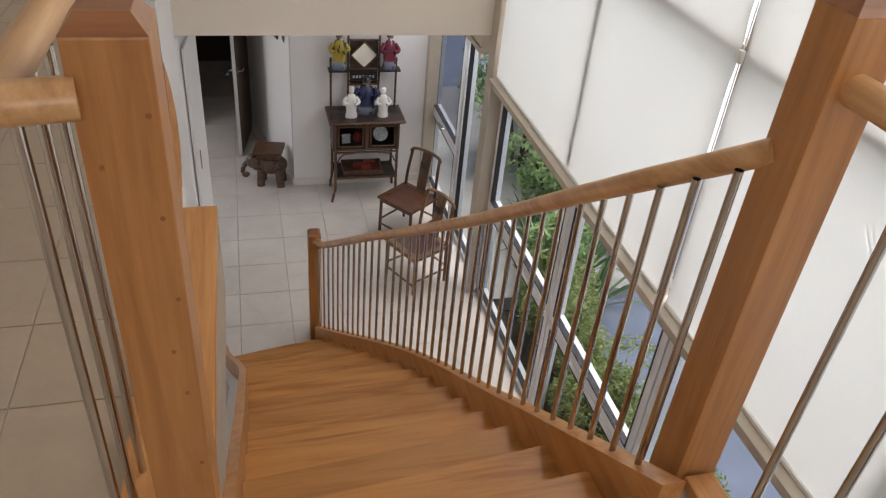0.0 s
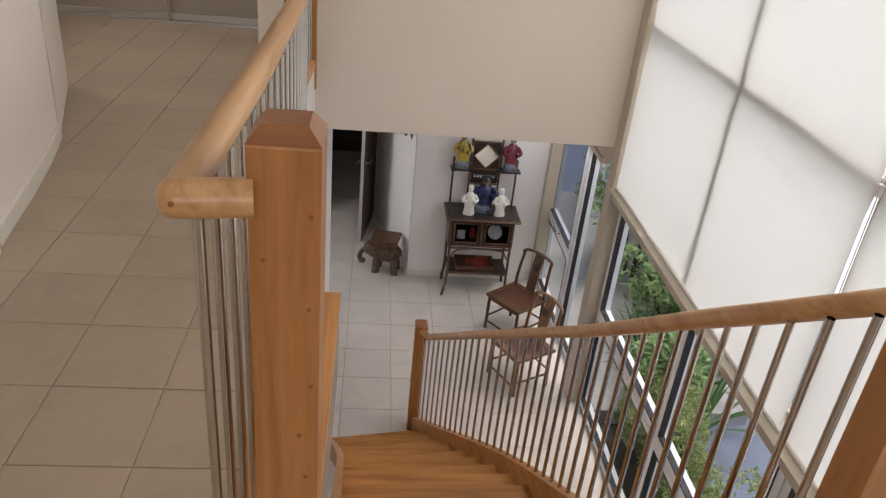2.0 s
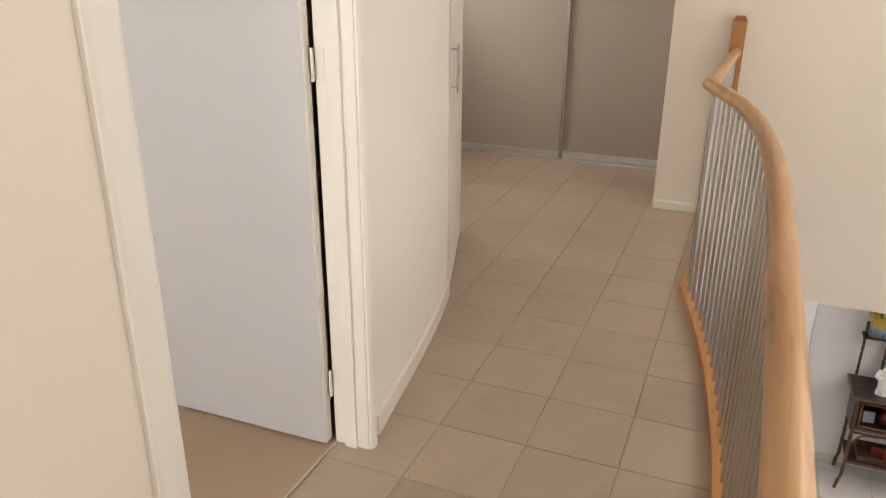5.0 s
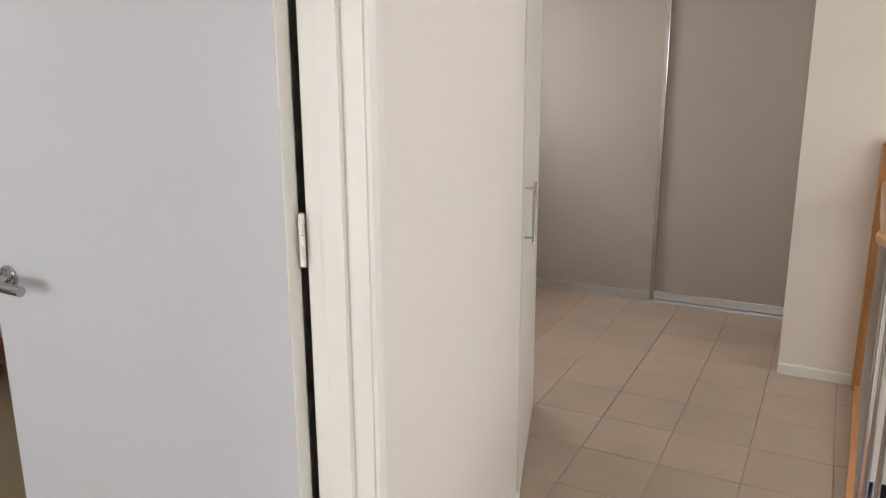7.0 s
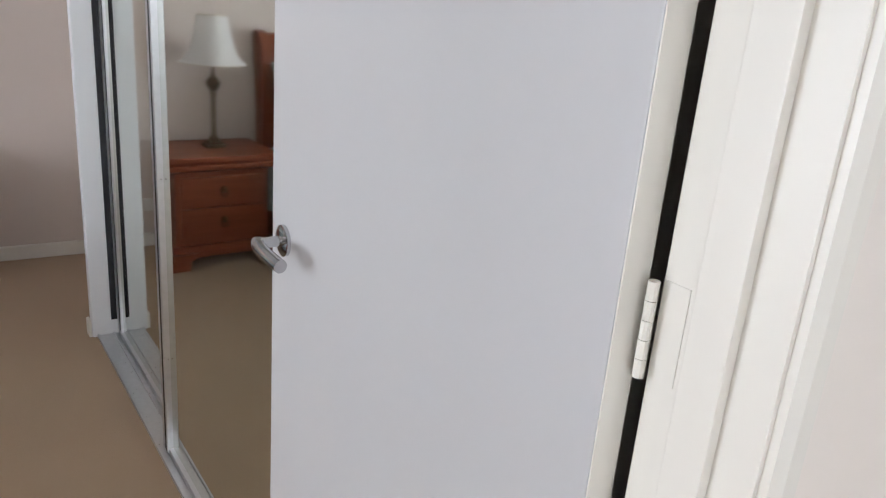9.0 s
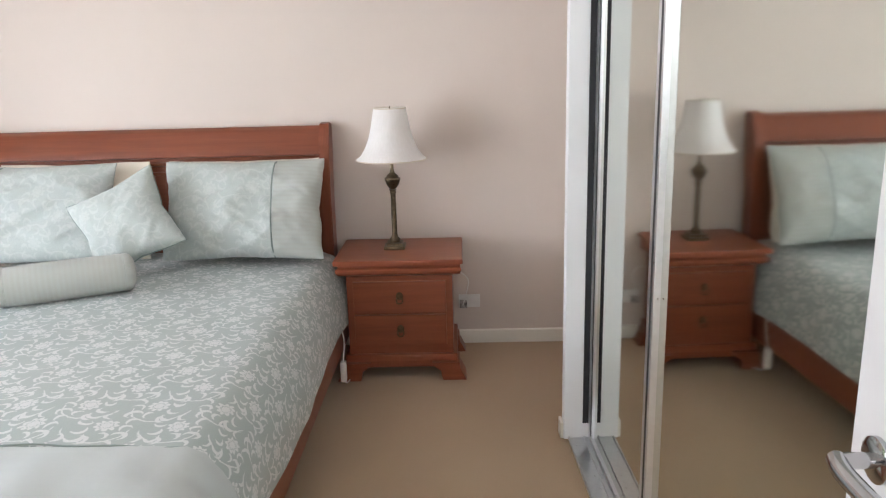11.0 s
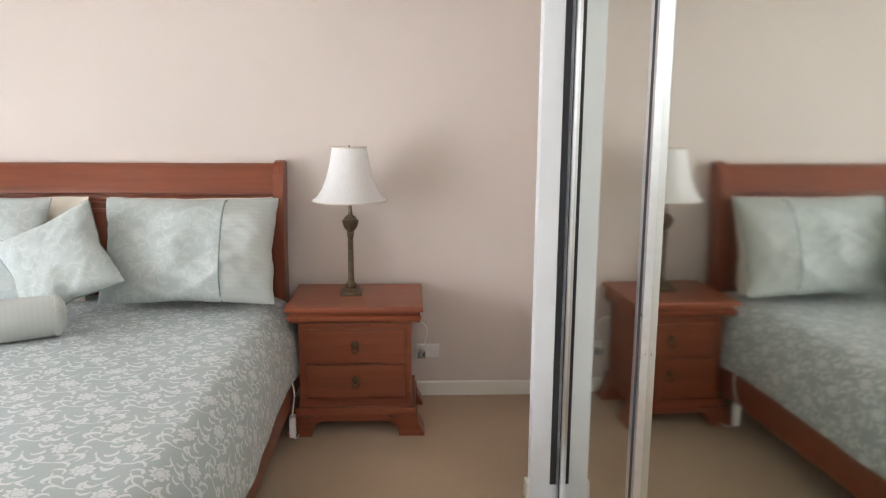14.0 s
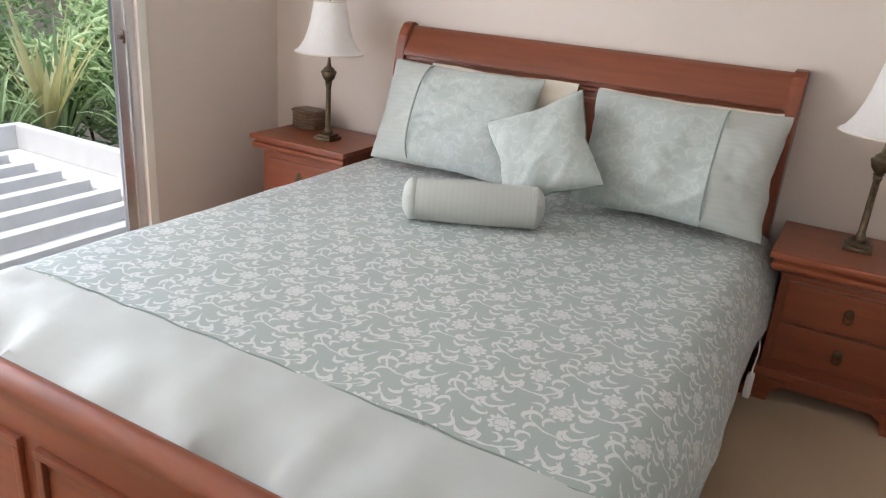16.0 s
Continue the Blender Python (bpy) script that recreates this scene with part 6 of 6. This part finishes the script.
for x0, x1, y in ((WX0 + 0.05, -1.20, Y0 + 0.06), (-1.25, WX1 - 0.05, Y0 + 0.02)):
    s = part("sash", boxes([((x0, y, WZ0 + 0.04), (x0 + 0.055, y + 0.03, WZ1 - 0.04)), ((x1 - 0.055, y, WZ0 + 0.04), (x1, y + 0.03, WZ1 - 0.04)), ((x0 + 0.055, y, WZ0 + 0.04), (x1 - 0.055, y + 0.03, WZ0 + 0.10)), ((x0 + 0.055, y, WZ1 - 0.09), (x1 - 0.055, y + 0.03, WZ1 - 0.04)), ((x0 + 0.055, y + 0.004, 1.36), (x1 - 0.055, y + 0.026, 1.385))], 0.003), ALU, bw)
    part("pane", box((x0 + 0.055, y + 0.012, WZ0 + 0.10), (x1 - 0.055, y + 0.018, WZ1 - 0.09)), GLASS, s).visible_shadow = False
part("latch", boxes([((WX0 + 0.06, Y0 + 0.09, 1.08), (WX0 + 0.09, Y0 + 0.108, 1.10)), ((WX0 + 0.055, Y0 + 0.09, 1.06), (WX0 + 0.068, Y0 + 0.10, 1.12))], 0.002), CHROME, bw)

# ---- outside ----
structure("ground", box((-400, -400, -3.4), (400, 400, -3.05)), SOIL, "garden earth around the house", "ground")
structure("paving", box((4.72, -3.0, -3.06), (30, 22, -3.02)), GRAVEL, "blue-grey paved driveway beyond the hedge", "paving")
structure("outer_wall_low", boxes([((-3.7, 0.8, -3.0), (-3.6, 1.3, 0)), ((0.4, 0.7, -3.0), (3.7, 0.8, 2.6))]), CREAM, "rendered outer wall of the house", "wall")

structure("verandah_floor", box((3.92, 8.1, -3.06), (5.4, 13.0, -2.9)), CONCRETE, "pale concrete verandah floor", "paving")

rnd = random.Random(7)


def leaf_cloud(count, centre, size, leaf, mat, name, label, category, lumps=14, flat=0.35, droop=0.0):
    """Many small folded leaves gathered in uneven clumps."""
    verts, faces = [], []
    clumps = []
    for _ in range(lumps):
        d = Vector((rnd.gauss(0, 1), rnd.gauss(0, 1), rnd.gauss(0, 1))).normalized() * rnd.random() ** 0.5 * 0.72
        clumps.append((d, 0.25 + 0.28 * rnd.random()))
    for _ in range(count):
        c, r = rnd.choice(clumps)
        d = Vector((rnd.gauss(0, 1), rnd.gauss(0, 1), rnd.gauss(0, 1))).normalized() * r * (0.75 + 0.3 * rnd.random())
        p = Vector(centre) + Vector(((c.x + d.x) * size[0], (c.y + d.y) * size[1], (c.z + d.z) * size[2]))
        a = Euler((rnd.uniform(-1, 1), rnd.uniform(-1, 1), rnd.uniform(0, 6.28))).to_matrix()
        s = leaf * rnd.uniform(0.6, 1.3)
        k = len(verts)
        for q in ((0, -s, 0), (s * flat, 0, -s * 0.12), (0, s, -s * droop), (-s * flat, 0, -s * 0.12)):
            verts.append(p + a @ Vector(q))
        faces += [(k, k + 1, k + 2), (k, k + 2, k + 3)]
    me = bpy.data.meshes.new(name)
    me.from_pydata(verts, [], faces)
    me.materials.append(mat)
    return me


def shrub(name, label, centre, size, count, leaf, mat, base, flat=0.35):
    t = thing(name, label, "shrub", (centre[0], centre[1], base), "garden shrubs")
    crown = new("crown", leaf_cloud(count, (0, 0, centre[2] - base), size, leaf, mat, name, label, "shrub", flat=flat))
    crown.parent = t
    bm = bmesh.new()
    for k in range(5):
        a = k * 1.26 + rnd.random()
        add_tube(bm, smooth_line([(0.04 * math.cos(a), 0.04 * math.sin(a), 0), (0.2 * size[0] * math.cos(a), 0.2 * size[1] * math.sin(a), (centre[2] - base) * 0.5), (0.5 * size[0] * math.cos(a), 0.5 * size[1] * math.sin(a), centre[2] - base)], 4), 0.018, 6)
    part("stems", bm, BARK, t)
    return t


for x, y, z, s in ((4.28, 4.7, -2.62, 0.42), (4.30, 5.3, -2.58, 0.44), (4.26, 5.9, -2.60, 0.42), (4.30, 6.5, -2.56, 0.44), (4.26, 7.1, -2.58, 0.42), (4.28, 4.1, -2.62, 0.42), (4.30, 7.55, -2.6, 0.4)):
    shrub("hedge_bush", "leafy bright green hedge bush outside the stair window", (x, y, z), (s, s * 1.05, 0.52), 8200, 0.024, HEDGE, -3.05)
for x, y, z, s in ((4.5, 8.1, -2.4, 0.5), (5.0, 9.3, -2.1, 0.8), (5.0, 10.6, -1.7, 0.9)):
    shrub("garden_shrub", "dense dark green garden shrub beyond the window", (x, y, z), (s, s, s * 0.9), 4200, 0.05, BUSH, -3.05)


def strap_plant(at, n, length, mat, label, spread=0.9, width=0.03):
    t = thing("strap_leaf_plant", label, "plant", at, "strap-leaved plants")
    verts, faces = [], []
    for _ in range(n):
        a, lean = rnd.uniform(0, 6.28), rnd.uniform(0.15, spread)
        l = length * rnd.uniform(0.6, 1.1)
        w = width * rnd.uniform(0.7, 1.2)
        d = Vector((math.cos(a), math.sin(a), 0))
        s = Vector((-math.sin(a), math.cos(a), 0))
        k = len(verts)
        for i in range(6):
            u = i / 5
            p = d * (l * lean * u) + Vector((0, 0, l * (u * (1.1 - 0.55 * lean * u * 1.4))))
            ww = w * (1 - u) ** 0.6 * (0.5 + u * 1.2 if u < 0.4 else 1.0)
            verts += [p - s * ww, p + Vector((0, 0, -0.3 * ww)), p + s * ww]
        for i in range(5):
            b = k + i * 3
            faces += [(b, b + 1, b + 4, b + 3), (b + 1, b + 2, b + 5, b + 4)]
    me = bpy.data.meshes.new("leaves")
    me.from_pydata(verts, [], faces)
    me.materials.append(mat)
    o = new("leaves", me)
    o.parent = t
    return t


strap_plant((4.85, 7.95, -3.05), 34, 1.05, STRAP, "dark strap-leaved clump against the window", 1.0, 0.03)
strap_plant((4.55, 8.75, -2.9), 46, 0.72, STRAP, "strap-leaved potted plant on the verandah", 0.9, 0.03)
strap_plant((4.95, 8.4, -2.95), 50, 1.1, STRAP, "dark strap-leaved clump behind the hedge", 1.0, 0.028)
structure("verandah_screen", box((5.4, 8.6, -3.05), (5.5, 13.0, -0.5)), plain("pale_render", (0.55, 0.54, 0.53), 0.8), "grey rendered screen wall of the verandah", "wall")

# pergola below the bedroom window
pg = thing("pergola", "white painted timber pergola roof below the bedroom window", "pergola", (-2.0, -0.5, -0.30))
def pbeam(a, b, name="beam"):
    part(name, box(Vector(a) - Vector((-2.0, -0.5, -0.30)), Vector(b) - Vector((-2.0, -0.5, -0.30)), 0.006), PERGOLA_PAINT, pg)
pbeam((-4.12, -2.30, -0.36), (-4.02, 1.2, -0.14))
pbeam((-4.02, -2.30, -0.36), (1.5, -2.20, -0.14))
pbeam((-4.02, -2.20, -0.44), (-3.72, 1.2, -0.36), "gutter_board")
for k in range(9):
    y = -1.95 + 0.36 * k
    pbeam((-3.72, y, -0.40), (1.5, y + 0.10, -0.30), "rafter")
pbeam((-4.0, -2.2, -0.60), (1.5, 1.2, -0.585), "roof_sheet")
for x in (-4.07, 1.4):
    part("post", box((x + 2.0 - 0.05, -1.75, -2.75), (x + 2.0 + 0.05, -1.65, -0.06)), PERGOLA_PAINT, pg)

for x, y, z, s, n in ((-4.8, -4.6, 0.2, 1.3, 5200), (-6.3, -3.9, 0.0, 1.4, 5200), (-7.2, -2.2, -0.2, 1.4, 4600), (-3.0, -5.8, 0.4, 1.6, 5200), (-5.6, -6.6, 1.6, 2.2, 6500), (-8.6, -4.8, 1.8, 2.4, 6500), (-2.4, -8.4, 2.0, 2.6, 6500), (-0.4, -6.4, 0.6, 1.8, 4200)):
    shrub("garden_tree", "lush green garden tree beyond the pergola", (x, y, z), (s, s, s * 1.1), n, 0.11, HAZY_TREE_LEAF, -3.05, 0.22)
for at, ln in (((-5.4, -3.6, -0.9), 1.7), ((-6.0, -2.9, -1.0), 1.6), ((-4.5, -3.5, -1.0), 1.5)):
    strap_plant(at, 55, ln, HAZY_STRAP_LEAF, "tall strap-leaved plant beyond the pergola", 0.8, 0.05)
strap_plant((-5.0, -3.2, -0.6), 26, 1.6, PALE_LEAF, "tall plant with pale yellow hanging leaves", 0.5, 0.06)
bm = bmesh.new()
rnd2 = random.Random(3)
hills = []
for i in range(73):
    a = 2 * math.pi * i / 72
    hills.append((60 * math.cos(a), 60 * math.sin(a), 3.0 + 5.0 * (0.5 + 0.5 * math.sin(a * 5) * math.cos(a * 3 + 1)) + 1.4 * rnd2.random()))
lo = [bm.verts.new((x, y, -3.2)) for x, y, z in hills]
hi = [bm.verts.new((x, y, z)) for x, y, z in hills]
for i in range(72):
    bm.faces.new((lo[i], lo[i + 1], hi[i + 1], hi[i]))
structure("backdrop", bm, plain("distant_foliage", (0.06, 0.11, 0.045), 0.9, 0.0, 0.5, 0.6), "distant line of green trees", "backdrop")

# ---- floor tiles ----
def clip(poly, inside, cut):
    outp = []
    for i, p in enumerate(poly):
        q = poly[(i + 1) % len(poly)]
        a, b = inside(p), inside(q)
        if a >= 0:
            outp.append(p)
        if (a >= 0) != (b >= 0):
            t = a / (a - b)
            outp.append((p[0] + (q[0] - p[0]) * t, p[1] + (q[1] - p[1]) * t))
    return outp


def tile_bm(pts, cx, cy):
    bm = bmesh.new()
    b = 0.002
    n = len(pts)
    lo = [bm.verts.new((x - cx, y - cy, -0.010)) for x, y in pts]
    md = [bm.verts.new((x - cx, y - cy, -0.0015)) for x, y in pts]
    hi = [bm.verts.new(((x - cx) * (1 - b / 0.15), (y - cy) * (1 - b / 0.15), 0)) for x, y in pts]
    for i in range(n):
        k = (i + 1) % n
        bm.faces.new((lo[i], lo[k], md[k], md[i]))
        bm.faces.new((md[i], md[k], hi[k], hi[i]))
    bm.faces.new(hi)
    return bm


def area(p):
    return abs(sum(p[i][0] * p[(i + 1) % len(p)][1] - p[(i + 1) % len(p)][0] * p[i][1] for i in range(len(p)))) / 2


landing_floor = structure("landing_floor", box((0.6, 1.0, -0.0115), (0.61, 1.01, -0.011)), GROUT, "square beige ceramic floor tiles with narrow joints", "floor")
T = 0.30
G = 0.0012
full = mesh_of(tile_bm([(-T / 2 + G, -T / 2 + G), (T / 2 - G, -T / 2 + G), (T / 2 - G, T / 2 - G), (-T / 2 + G, T / 2 - G)], 0, 0), TILE_UP)
rest_v, rest_f = [], []
for i in range(-7, 10):
    for j in range(-14, 14):
        x0, y0 = 1.0 + T * i + G, 5.0 + T * j + G
        x1, y1 = x0 + T - 2 * G, y0 + T - 2 * G
        cx, cy = (x0 + x1) / 2, (y0 + y1) / 2
        if x1 < 0.43 and cy < 6.2 or y0 > 9.2 or x0 > 2.86 or x1 < -0.85:
            continue
        poly = [(x0, y0), (x1, y0), (x1, y1), (x0, y1)]
        if x0 < 0.43 and cy < 5.42:
            poly = clip(poly, lambda p: p[0] - 0.433, None)
        if x1 > 1.25 and y1 > 3.80:
            if x0 > 1.765:
                poly = clip(poly, lambda p: (3.80 if p[0] < 2.70 else 3.93) - p[1], None)
            elif y0 > 3.7:
                ea, eb = edge_x(y0) - 0.008, edge_x(y1) - 0.008
                lim = (lambda ea, eb, y0, y1: (lambda p: ea + (eb - ea) * (p[1] - y0) / (y1 - y0) - p[0]))(ea, eb, y0, y1)
                poly = clip(poly, lim, None)
            elif x1 > 1.765:
                poly = clip(poly, lambda p: 3.80 - p[1], None)
        if x1 > 2.86:
            poly = clip(poly, lambda p: 2.858 - p[0], None)
        if cy > FAR_Y + 0.1 and x1 > 1.04:
            poly = clip(poly, lambda p: 1.034 - p[0], None)
        if len(poly) < 3 or area(poly) < 0.0006:
            continue
        if cy < 2.3:
            k = len(rest_v)
            rest_v += [(x, y, 0.0) for x, y in poly]
            rest_f.append(tuple(range(k, k + len(poly))))
            continue
        whole = len(poly) == 4 and abs(area(poly) - (T - 2 * G) ** 2) < 1e-6
        o = new("tile", full if whole else mesh_of(tile_bm(poly, cx, cy), TILE_UP))
        o.parent = landing_floor
        o.matrix_basis = pose(cx, cy, 0.0008 * rnd.random(), 0, 0, 0)
me = bpy.data.meshes.new("tiles")
me.from_pydata(rest_v, [], rest_f)
me.materials.append(TILE_UP)
o = tagged(new("tiles", me), kind="stuff")
o.parent = landing_floor

hall_floor = structure("hall_floor", box((2.0, 9.0, LOW - 0.0115), (2.01, 9.01, LOW - 0.011)), GROUT, "large pale ceramic hall tiles with dark joints", "floor")
T2, G2 = 0.424, 0.002
full2 = mesh_of(tile_bm([(-T2 / 2 + G2, -T2 / 2 + G2), (T2 / 2 - G2, -T2 / 2 + G2), (T2 / 2 - G2, T2 / 2 - G2), (-T2 / 2 + G2, T2 / 2 - G2)], 0, 0), TILE_DOWN)
for i in range(-4, 6):
    for j in range(-10, 14):
        cx, cy = 1.69 + T2 * (i + 0.5), 7.94 + T2 * (j + 0.5)
        if cx > WIN_X or cy < 3.7 or cx < 1.3 and cy < 9:
            continue
        o = new("tile", full2)
        o.parent = hall_floor
        o.location = (cx, cy, LOW + 0.0008 * rnd.random())
